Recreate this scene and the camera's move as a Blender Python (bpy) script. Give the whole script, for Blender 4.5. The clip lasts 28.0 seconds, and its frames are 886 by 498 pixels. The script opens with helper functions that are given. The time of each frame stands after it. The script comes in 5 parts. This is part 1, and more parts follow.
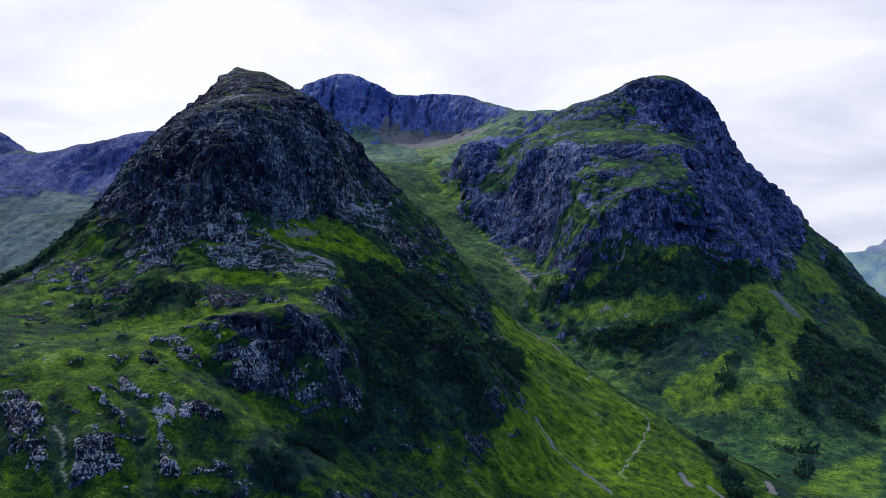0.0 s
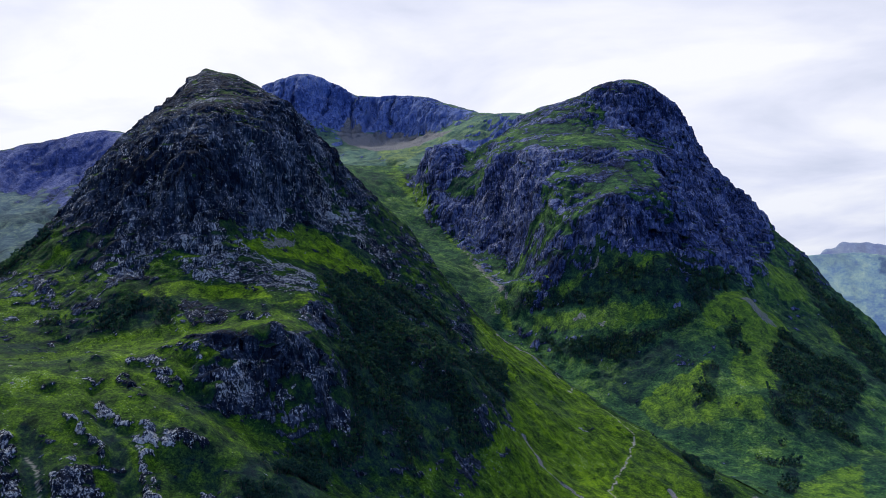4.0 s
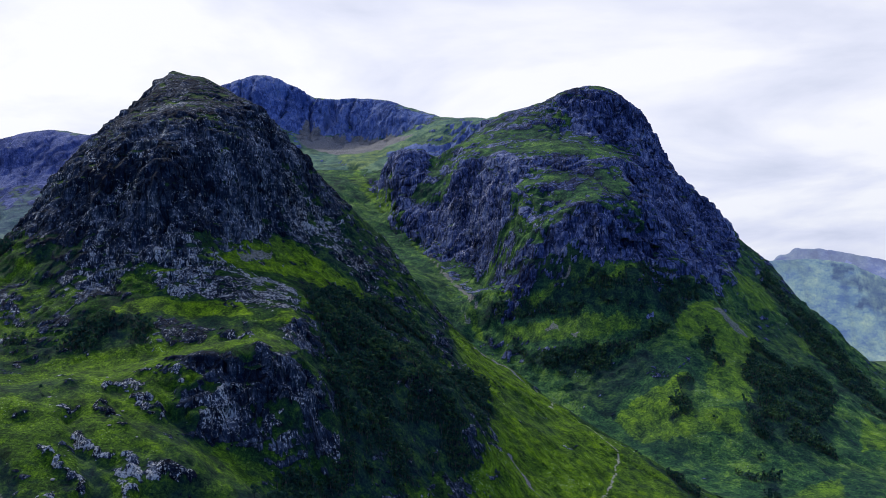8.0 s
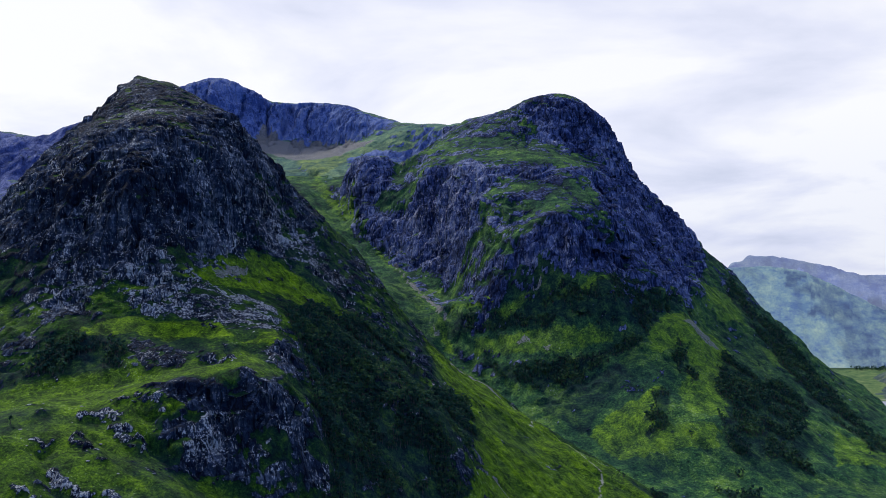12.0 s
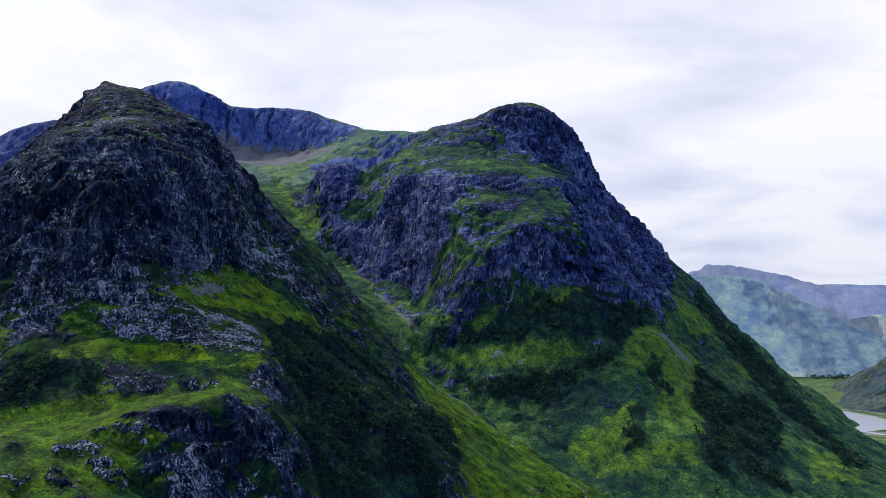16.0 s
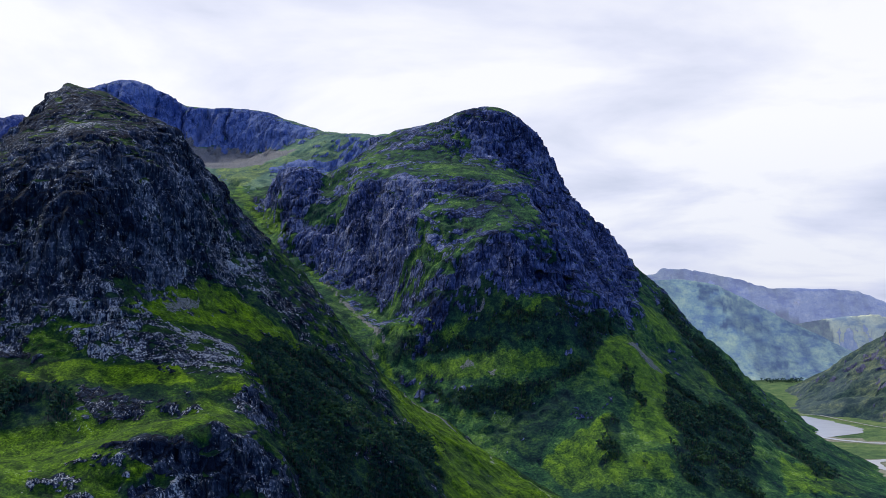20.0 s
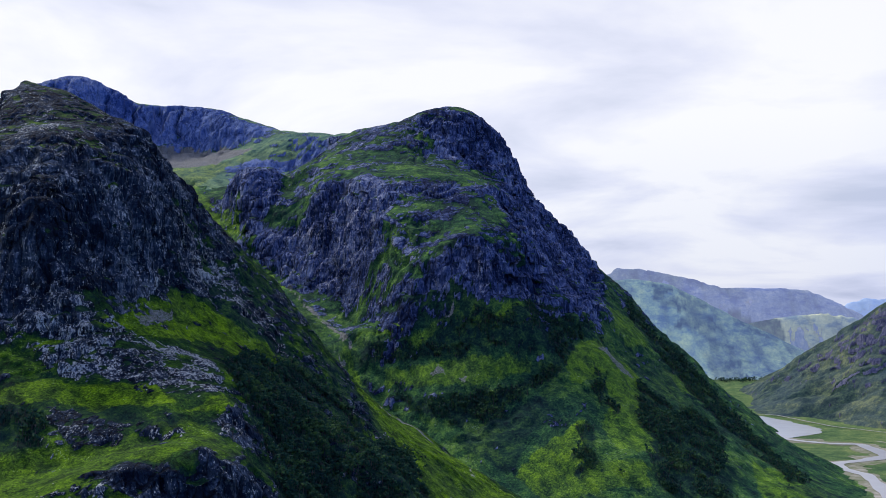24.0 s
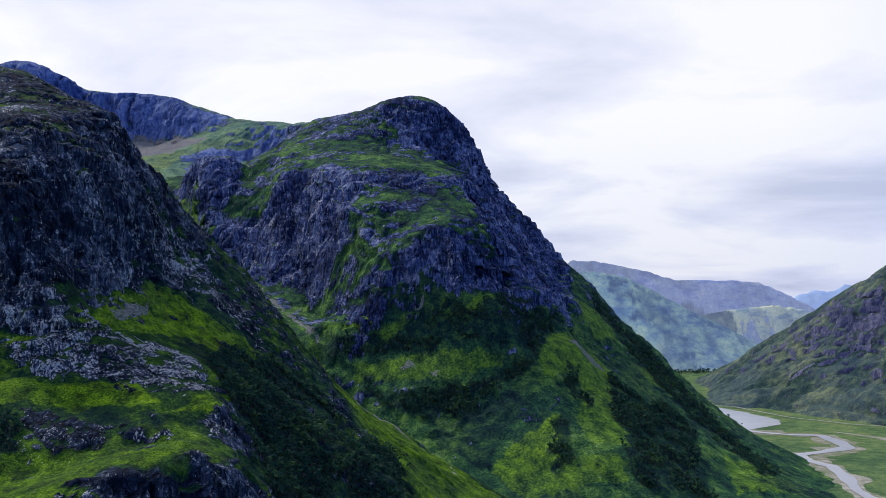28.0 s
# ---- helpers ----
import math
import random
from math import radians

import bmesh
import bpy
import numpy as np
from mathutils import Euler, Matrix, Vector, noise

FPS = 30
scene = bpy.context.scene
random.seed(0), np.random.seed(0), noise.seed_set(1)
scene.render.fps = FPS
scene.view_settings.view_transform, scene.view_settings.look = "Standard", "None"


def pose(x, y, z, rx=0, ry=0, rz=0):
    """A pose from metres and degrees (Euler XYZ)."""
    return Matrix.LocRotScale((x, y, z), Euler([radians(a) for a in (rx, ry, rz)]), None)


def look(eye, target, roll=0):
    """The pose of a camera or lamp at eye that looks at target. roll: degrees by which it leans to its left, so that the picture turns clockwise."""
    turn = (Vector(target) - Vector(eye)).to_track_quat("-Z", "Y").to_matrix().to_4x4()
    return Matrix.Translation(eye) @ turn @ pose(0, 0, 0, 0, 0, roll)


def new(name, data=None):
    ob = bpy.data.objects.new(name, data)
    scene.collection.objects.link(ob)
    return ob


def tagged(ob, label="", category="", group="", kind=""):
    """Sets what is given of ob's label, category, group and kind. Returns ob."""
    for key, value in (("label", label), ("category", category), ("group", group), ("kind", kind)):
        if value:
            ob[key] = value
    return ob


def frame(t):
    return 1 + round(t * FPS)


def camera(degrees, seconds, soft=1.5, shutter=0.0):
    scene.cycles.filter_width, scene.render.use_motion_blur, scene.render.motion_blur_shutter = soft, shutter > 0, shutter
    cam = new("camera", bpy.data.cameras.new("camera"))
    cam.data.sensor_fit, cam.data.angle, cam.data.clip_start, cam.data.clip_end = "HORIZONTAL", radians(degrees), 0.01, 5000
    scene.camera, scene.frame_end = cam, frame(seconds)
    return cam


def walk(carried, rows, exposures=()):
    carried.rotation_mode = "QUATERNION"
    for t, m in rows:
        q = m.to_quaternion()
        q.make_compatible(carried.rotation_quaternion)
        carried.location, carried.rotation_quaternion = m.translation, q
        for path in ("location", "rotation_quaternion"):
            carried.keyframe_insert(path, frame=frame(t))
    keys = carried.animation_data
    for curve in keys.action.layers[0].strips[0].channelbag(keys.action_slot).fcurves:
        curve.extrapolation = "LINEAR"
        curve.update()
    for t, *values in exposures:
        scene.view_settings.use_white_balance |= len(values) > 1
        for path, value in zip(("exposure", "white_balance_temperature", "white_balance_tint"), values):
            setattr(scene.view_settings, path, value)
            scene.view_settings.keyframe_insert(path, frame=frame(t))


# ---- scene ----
# The camera: a drone gliding forward and to its left at about 13 m/s while it turns slowly right.
cam = camera(47.80, 28.0, soft=0.4)
# seconds, x, y, z (metres above the sea), heading, pitch and lean in degrees
PATH = [
    (0.0, 150.7, -123.6, 300.1, -10.17, 3.47, 0.00),
    (1.0, 140.2, -115.1, 304.0, -9.49, 3.47, -0.05),
    (2.0, 129.6, -106.7, 307.8, -8.79, 3.47, -0.06),
    (3.0, 118.7, -98.3, 311.5, -8.09, 3.47, -0.04),
    (3.5, 113.2, -94.1, 313.5, -7.74, 3.46, -0.08),
    (5.5, 90.9, -77.4, 321.0, -6.28, 3.49, -0.06),
    (6.0, 85.4, -73.2, 322.9, -5.92, 3.49, -0.07),
    (7.0, 74.5, -64.7, 326.8, -5.16, 3.51, -0.06),
    (8.0, 63.7, -56.2, 330.6, -4.40, 3.55, -0.04),
    (9.0, 53.3, -47.5, 334.6, -3.63, 3.58, -0.04),
    (10.0, 43.0, -38.8, 338.5, -2.84, 3.63, -0.03),
    (11.0, 32.7, -30.0, 342.4, -2.06, 3.68, -0.04),
    (12.0, 22.7, -21.1, 346.5, -1.40, 3.73, -0.01),
    (12.5, 17.8, -16.7, 348.5, -1.04, 3.77, -0.03),
    (14.5, -0.0, 0.0, 356.2, 0.31, 3.92, 0.09),
    (15.0, -4.2, 4.2, 358.0, 0.63, 3.95, 0.12),
    (16.0, -12.4, 12.5, 361.7, 1.35, 3.99, 0.15),
    (17.0, -21.0, 20.6, 365.5, 2.07, 4.01, 0.13),
    (18.0, -29.8, 29.1, 369.5, 2.81, 4.00, 0.14),
    (19.0, -38.6, 38.1, 373.6, 3.55, 4.00, 0.17),
    (20.0, -47.5, 47.9, 377.5, 4.30, 4.00, 0.17),
    (21.0, -56.5, 58.0, 381.6, 5.06, 3.99, 0.15),
    (21.5, -60.8, 63.2, 383.5, 5.43, 3.98, 0.13),
    (23.5, -77.6, 84.3, 389.6, 6.96, 3.93, -0.05),
    (24.0, -81.7, 89.4, 390.3, 7.36, 3.88, -0.07),
    (25.0, -89.9, 99.7, 391.3, 8.15, 3.76, -0.08),
    (26.0, -98.5, 110.1, 391.5, 8.92, 3.65, -0.10),
    (27.0, -107.0, 120.7, 391.4, 9.68, 3.55, -0.12),
    (28.0, -115.4, 131.4, 391.4, 10.43, 3.43, -0.16),
]


def flight(x, y, z, heading, pitch, lean):
    h, p = radians(heading), radians(pitch)
    ahead = Vector((math.sin(h) * math.cos(p), math.cos(h) * math.cos(p), math.sin(p)))
    return look((x, y, z), Vector((x, y, z)) + ahead * 100.0, lean)


walk(cam, [(t, flight(*row)) for t, *row in PATH])

# ---- light: a bright overcast sky, the sun behind thin cloud beyond the mountains ----
SUN_AZIMUTH, SUN_HEIGHT = -38.0, 46.0  # degrees from straight ahead (left is negative), degrees above the horizon
world = bpy.data.worlds.new("sky")
scene.world = world
world.use_nodes = True
wn, wl = world.node_tree.nodes, world.node_tree.links
wn.clear()


def wnode(kind, **values):
    n = wn.new(kind)
    for key, value in values.items():
        n.inputs[key].default_value = value
    return n


sky = wn.new("ShaderNodeTexSky")
sky.sky_type, sky.sun_disc = "NISHITA", False
sky.sun_elevation, sky.sun_rotation = radians(SUN_HEIGHT), radians(SUN_AZIMUTH)
sky.air_density, sky.dust_density, sky.ozone_density = 1.0, 1.0, 2.0
dim = wnode("ShaderNodeMix")
dim.data_type, dim.blend_type = "RGBA", "MULTIPLY"
dim.inputs[0].default_value = 1.0
dim.inputs[7].default_value = (0.10, 0.10, 0.10, 1)
wl.new(sky.outputs[0], dim.inputs[6])
# the cloud deck lies flat: look up its place on a plane overhead
coord = wn.new("ShaderNodeTexCoord")
split = wn.new("ShaderNodeSeparateXYZ")
wl.new(coord.outputs["Generated"], split.inputs[0])


def wmath(op, a, b):
    n = wn.new("ShaderNodeMath")
    n.operation = op
    for i, v in enumerate((a, b)):
        if isinstance(v, (int, float)):
            n.inputs[i].default_value = v
        else:
            wl.new(v, n.inputs[i])
    return n.outputs[0]


height = wmath("ADD", wmath("MAXIMUM", split.outputs[2], 0.0), 0.16)
flat = wn.new("ShaderNodeCombineXYZ")
wl.new(wmath("DIVIDE", split.outputs[0], height), flat.inputs[0])
wl.new(wmath("DIVIDE", split.outputs[1], height), flat.inputs[1])
billow = wnode("ShaderNodeTexNoise", Scale=1.15, Detail=7.0, Roughness=0.52, Distortion=0.35)
wl.new(flat.outputs[0], billow.inputs["Vector"])
cover = wn.new("ShaderNodeValToRGB")
cover.color_ramp.elements[0].position, cover.color_ramp.elements[0].color = 0.31, (0.60, 0.64, 0.79, 1)
cover.color_ramp.elements[1].position, cover.color_ramp.elements[1].color = 0.56, (0.96, 0.96, 1.0, 1)
mid_cloud = cover.color_ramp.elements.new(0.44)
mid_cloud.color = (0.78, 0.80, 0.94, 1)
wl.new(billow.outputs[0], cover.inputs[0])
mix = wn.new("ShaderNodeMix")
mix.data_type = "RGBA"
mix.inputs[0].default_value = 0.9
wl.new(dim.outputs[2], mix.inputs[6])
wl.new(cover.outputs[0], mix.inputs[7])
# the deck is thinner and brighter towards the hidden sun, duller and bluer away from it
toward = wn.new("ShaderNodeVectorMath")
toward.operation = "DOT_PRODUCT"
wl.new(coord.outputs["Generated"], toward.inputs[0])
toward.inputs[1].default_value = (math.sin(radians(SUN_AZIMUTH)), math.cos(radians(SUN_AZIMUTH)), 0.35)
glow = wn.new("ShaderNodeValToRGB")
glow.color_ramp.elements[0].position, glow.color_ramp.elements[0].color = 0.15, (0.17, 0.38, 0.98, 1)
glow.color_ramp.elements[1].position, glow.color_ramp.elements[1].color = 0.72, (1, 1, 1, 1)
wl.new(wmath("ADD", wmath("MULTIPLY", toward.outputs["Value"], 0.5), 0.5), glow.inputs[0])
shade = wn.new("ShaderNodeMix")
shade.data_type, shade.blend_type = "RGBA", "MULTIPLY"
shade.inputs[0].default_value = 1.0
wl.new(mix.outputs[2], shade.inputs[6])
wl.new(glow.outputs[0], shade.inputs[7])
low = wn.new("ShaderNodeValToRGB")
low.color_ramp.elements[0].position, low.color_ramp.elements[0].color = 0.0, (0.79, 0.82, 0.91, 1)
low.color_ramp.elements[1].position, low.color_ramp.elements[1].color = 0.19, (1, 1, 1, 1)
wl.new(split.outputs[2], low.inputs[0])
dull = wn.new("ShaderNodeMix")
dull.data_type, dull.blend_type = "RGBA", "MULTIPLY"
dull.inputs[0].default_value = 1.0
wl.new(shade.outputs[2], dull.inputs[6])
wl.new(low.outputs[0], dull.inputs[7])
back = wn.new("ShaderNodeBackground")
back.inputs[1].default_value = 1.0
wl.new(dull.outputs[2], back.inputs[0])
out = wn.new("ShaderNodeOutputWorld")
wl.new(back.outputs[0], out.inputs[0])

sun_data = bpy.data.lights.new("sun", "SUN")
sun_data.energy, sun_data.angle, sun_data.color = 3.0, radians(6), (1.0, 0.96, 0.88)
sun = new("sun", sun_data)
_a, _h = radians(SUN_AZIMUTH), radians(SUN_HEIGHT)
sun.matrix_world = look((math.sin(_a) * math.cos(_h) * 3000, math.cos(_a) * math.cos(_h) * 3000, math.sin(_h) * 3000), (0, 0, 0))
scene.view_settings.exposure = 0.1

# ---- materials ----
def material(name):
    m = bpy.data.materials.new(name)
    m.use_nodes = True
    n, l = m.node_tree.nodes, m.node_tree.links
    return m, n, l, n["Principled BSDF"]


def ramp(n, l, source, stops):
    r = n.new("ShaderNodeValToRGB")
    e = r.color_ramp.elements
    e[0].position, e[0].color = stops[0][0], (*stops[0][1], 1)
    e[1].position, e[1].color = stops[-1][0], (*stops[-1][1], 1)
    for p, c in stops[1:-1]:
        x = e.new(p)
        x.color = (*c, 1)
    l.new(source, r.inputs[0])
    return r.outputs[0]


def noise_tex(n, l, vector, scale, detail=4.0, rough=0.55, stretch=None, turn=(0.0, 0.0, 0.0)):
    t = n.new("ShaderNodeTexNoise")
    t.inputs["Scale"].default_value, t.inputs["Detail"].default_value, t.inputs["Roughness"].default_value = scale, detail, rough
    if stretch:
        mp = n.new("ShaderNodeMapping")
        mp.inputs["Scale"].default_value, mp.inputs["Rotation"].default_value = stretch, turn
        l.new(vector, mp.inputs[0])
        vector = mp.outputs[0]
    l.new(vector, t.inputs["Vector"])
    return t.outputs[0]


def mixed(n, l, factor, a, b, blend="MIX"):
    x = n.new("ShaderNodeMix")
    x.data_type, x.blend_type = "RGBA", blend
    for i, v in ((0, factor), (6, a), (7, b)):
        if isinstance(v, (int, float)):
            x.inputs[i].default_value = v
        elif isinstance(v, tuple):
            x.inputs[i].default_value = (*v, 1)
        else:
            l.new(v, x.inputs[i])
    return x.outputs[2]


def calc(n, l, op, a, b=0.0, clamp=False):
    x = n.new("ShaderNodeMath")
    x.operation, x.use_clamp = op, clamp
    for i, v in enumerate((a, b)):
        if isinstance(v, (int, float)):
            x.inputs[i].default_value = v
        else:
            l.new(v, x.inputs[i])
    return x.outputs[0]


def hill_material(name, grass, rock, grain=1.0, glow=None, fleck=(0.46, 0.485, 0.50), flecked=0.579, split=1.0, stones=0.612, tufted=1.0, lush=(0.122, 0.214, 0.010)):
    """Hill ground: grass, rock and scree by the masks that the landform gives, each with its own grain.
    grass: dark, plain and bright; rock: dark, plain and pale. grain: metres of the finest patches."""
    m, n, l, bsdf = material(name)
    place = n.new("ShaderNodeTexCoord").outputs["Object"]

    def mask(which):
        a = n.new("ShaderNodeAttribute")
        a.attribute_name = which
        return a.outputs["Fac"]

    def cells(scale, stretch, wander):
        mp = n.new("ShaderNodeMapping")
        mp.inputs["Scale"].default_value = stretch
        l.new(place, mp.inputs[0])
        add = n.new("ShaderNodeVectorMath")
        add.operation = "ADD"
        l.new(mp.outputs[0], add.inputs[0])
        far = n.new("ShaderNodeTexNoise")
        far.inputs["Scale"].default_value, far.inputs["Detail"].default_value = scale * 1.5, 3
        l.new(mp.outputs[0], far.inputs["Vector"])
        sc = n.new("ShaderNodeVectorMath")
        sc.operation = "SCALE"
        l.new(far.outputs["Color"], sc.inputs[0])
        sc.inputs["Scale"].default_value = wander / scale
        l.new(sc.outputs[0], add.inputs[1])
        v = n.new("ShaderNodeTexVoronoi")
        v.feature = "DISTANCE_TO_EDGE"
        v.inputs["Scale"].default_value = scale
        l.new(add.outputs[0], v.inputs["Vector"])
        return v.outputs["Distance"]

    def facets(scale, stretch, turn, wander):
        """A tone for each block of a broken face."""
        mp, far, add = n.new("ShaderNodeMapping"), n.new("ShaderNodeTexNoise"), n.new("ShaderNodeVectorMath")
        mp.inputs["Scale"].default_value, mp.inputs["Rotation"].default_value = stretch, turn
        l.new(place, mp.inputs[0])
        far.inputs["Scale"].default_value, far.inputs["Detail"].default_value = scale * 1.2, 4
        l.new(mp.outputs[0], far.inputs["Vector"])
        add.operation = "MULTIPLY_ADD"
        l.new(far.outputs["Color"], add.inputs[0])
        add.inputs[1].default_value = [wander / scale] * 3
        l.new(mp.outputs[0], add.inputs[2])
        v = n.new("ShaderNodeTexVoronoi")
        v.inputs["Scale"].default_value = scale
        l.new(add.outputs[0], v.inputs["Vector"])
        split_rgb = n.new("ShaderNodeSeparateColor")
        l.new(v.outputs["Color"], split_rgb.inputs[0])
        return split_rgb.outputs[0]

    def between(v, lo, hi, a=0.0, b=1.0):
        r = n.new("ShaderNodeMapRange")
        for i, x in enumerate((lo, hi, a, b)):
            r.inputs[i + 1].default_value = x
        l.new(v, r.inputs[0])
        return r.outputs[0]

    def blend(*pairs):
        total = None
        for v, w in pairs:
            t = calc(n, l, "MULTIPLY", v, w)
            total = t if total is None else calc(n, l, "ADD", total, t)
        return total

    tiny = noise_tex(n, l, place, 0.85 / grain, 5, 0.75)
    fine = noise_tex(n, l, place, 0.38 / grain, 6, 0.72)
    mid = noise_tex(n, l, place, 0.075 / grain, 5, 0.62)
    wide = noise_tex(n, l, place, 0.014 / grain, 4, 0.55)
    streak = noise_tex(n, l, place, 0.34 / grain, 6, 0.72, (1.0, 1.0, 0.20))
    bedding = noise_tex(n, l, place, 0.22 / grain, 6, 0.7, (0.30, 0.30, 1.5))
    slant = noise_tex(n, l, place, 0.62 / grain, 6, 0.72, (1.0, 1.0, 0.28), (0.35, -0.5, 0.0))
    crack = cells(0.085 / grain, (1.0, 1.0, 0.25), 0.5)
    joint = cells(0.30 / grain, (1.0, 1.0, 0.6), 0.4)
    slab, chip = facets(0.11 / grain, (1.0, 1.0, 0.30), (0.12, -0.2, 0.0), 0.9), facets(0.42 / grain, (1.0, 1.0, 0.42), (0.3, -0.4, 0.0), 0.7)
    # grass: tussocks on patches on broad drifts; tuft paints shade into the hollows
    turf = ramp(n, l, blend((wide, 0.35), (mid, 0.40), (fine, 0.25)), [(0.40, grass[0]), (0.51, grass[1]), (0.60, grass[2])])
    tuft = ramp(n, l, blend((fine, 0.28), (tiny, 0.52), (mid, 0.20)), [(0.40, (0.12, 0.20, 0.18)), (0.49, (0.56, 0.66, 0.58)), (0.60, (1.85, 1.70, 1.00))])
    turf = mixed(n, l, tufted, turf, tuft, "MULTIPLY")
    turf = mixed(n, l, calc(n, l, "MULTIPLY", mask("lush"), between(blend((mid, 0.6), (fine, 0.4)), 0.40, 0.56, 0.3, 0.95)), turf, mixed(n, l, 1.0, tuft, lush, "MULTIPLY"))
    # heath: its dark stops take in the blue of shadows
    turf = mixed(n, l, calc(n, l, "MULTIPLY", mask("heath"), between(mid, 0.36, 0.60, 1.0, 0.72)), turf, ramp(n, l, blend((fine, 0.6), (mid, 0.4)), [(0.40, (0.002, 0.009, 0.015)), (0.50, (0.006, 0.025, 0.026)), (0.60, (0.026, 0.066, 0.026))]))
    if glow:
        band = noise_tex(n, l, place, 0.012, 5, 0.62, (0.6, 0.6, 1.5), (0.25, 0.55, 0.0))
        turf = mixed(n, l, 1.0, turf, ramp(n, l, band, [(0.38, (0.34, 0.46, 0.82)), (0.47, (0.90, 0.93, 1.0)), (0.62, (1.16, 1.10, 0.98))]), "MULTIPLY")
    # rock: streaked down the face, bedded across it, split by cracks, with pale weathered flecks
    tone = blend((streak, 0.30), (bedding, 0.14), (mid, 0.20), (wide, 0.30), (slab, 0.045), (chip, 0.075), (1.0, -0.04))
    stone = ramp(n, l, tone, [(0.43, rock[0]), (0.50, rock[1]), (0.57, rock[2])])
    # cracks and joints are darkened in the colour as well as in the bump
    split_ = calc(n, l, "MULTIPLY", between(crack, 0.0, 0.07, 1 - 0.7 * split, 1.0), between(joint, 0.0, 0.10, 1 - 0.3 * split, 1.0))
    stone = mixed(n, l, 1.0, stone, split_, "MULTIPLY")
    worn = between(blend((slant, 0.55), (tiny, 0.25), (bedding, 0.2), (mask("pale"), 0.066), (chip, 0.05), (1.0, -0.012), (wide, 0.16), (calc(n, l, "SUBTRACT", mid, 1.04), 0.16)), flecked, flecked + 0.03)
    stone = mixed(n, l, calc(n, l, "MULTIPLY", worn, between(fine, 0.35, 0.60, 0.55, 1.0)), stone, fleck)
    rubble = mixed(n, l, between(tiny, 0.4, 0.62), (0.045, 0.050, 0.055), (0.25, 0.25, 0.26))
    # loose stones in the turf
    turf = mixed(n, l, calc(n, l, "MULTIPLY", between(blend((tiny, 0.62), (mid, 0.2), (wide, 0.18)), stones, stones + 0.015), between(mask("heath"), 0.3, 0.8, 0.85, 0.1)), turf, fleck)
    # where the one gives way to the other
    edge = calc(n, l, "ADD", mask("rock"), calc(n, l, "MULTIPLY", calc(n, l, "SUBTRACT", blend((fine, 0.55), (mid, 0.45)), 0.5), 2.2))
    bare = between(edge, 0.44, 0.56)
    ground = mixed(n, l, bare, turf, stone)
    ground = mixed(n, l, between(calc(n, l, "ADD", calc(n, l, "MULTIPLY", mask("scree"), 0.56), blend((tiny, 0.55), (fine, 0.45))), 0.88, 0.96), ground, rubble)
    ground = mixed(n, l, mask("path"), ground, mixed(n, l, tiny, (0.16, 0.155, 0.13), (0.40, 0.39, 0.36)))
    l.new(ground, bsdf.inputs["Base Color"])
    bsdf.inputs["Roughness"].default_value = 0.9
    bsdf.inputs["Specular IOR Level"].default_value = 0.05
    bump = n.new("ShaderNodeBump")
    bump.inputs["Strength"].default_value, bump.inputs["Distance"].default_value = 1.0, 2.3 * grain
    relief = mixed(n, l, bare, blend((fine, 0.45), (mid, 0.35), (tiny, 0.15)), blend((streak, 0.55), (bedding, 0.55), (between(crack, 0.0, 0.12), 0.5 * split), (between(joint, 0.0, 0.14), 0.25 * split), (tiny, 0.25), (slab, 0.55), (chip, 0.28)))
    l.new(relief, bump.inputs["Height"])
    l.new(bump.outputs[0], bsdf.inputs["Normal"])
    if glow:  # only for the backdrop of distance: haze painted as emission
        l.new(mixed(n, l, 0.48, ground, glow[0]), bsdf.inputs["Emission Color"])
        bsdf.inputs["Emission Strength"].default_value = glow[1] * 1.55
    return m


# the dark grass and rock tones hold the blue of shadows
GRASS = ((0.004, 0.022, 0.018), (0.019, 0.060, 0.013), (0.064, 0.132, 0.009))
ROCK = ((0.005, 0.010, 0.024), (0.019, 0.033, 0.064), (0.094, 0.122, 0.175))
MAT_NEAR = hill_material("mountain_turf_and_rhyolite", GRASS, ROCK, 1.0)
# distance haze and the blue of shadows are mixed into these turf colours
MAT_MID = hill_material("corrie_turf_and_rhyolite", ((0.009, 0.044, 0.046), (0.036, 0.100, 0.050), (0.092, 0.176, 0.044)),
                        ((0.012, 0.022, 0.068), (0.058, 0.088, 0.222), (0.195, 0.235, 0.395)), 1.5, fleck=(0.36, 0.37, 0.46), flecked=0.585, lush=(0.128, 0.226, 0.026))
# corrie peak and western ridge: blue distance haze put into the colours
MAT_FAR = hill_material("hazed_corrie_rock", ((0.045, 0.105, 0.120), (0.100, 0.180, 0.140), (0.16, 0.24, 0.15)),
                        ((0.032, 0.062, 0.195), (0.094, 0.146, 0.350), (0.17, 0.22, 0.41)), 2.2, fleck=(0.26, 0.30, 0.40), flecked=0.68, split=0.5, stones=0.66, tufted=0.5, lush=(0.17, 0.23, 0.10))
MAT_WEST = hill_material("hazed_western_ridge", ((0.030, 0.062, 0.115), (0.062, 0.112, 0.150), (0.120, 0.175, 0.165)),
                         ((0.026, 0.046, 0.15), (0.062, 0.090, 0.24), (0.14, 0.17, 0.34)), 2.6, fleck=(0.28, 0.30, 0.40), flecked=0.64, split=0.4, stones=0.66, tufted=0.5)
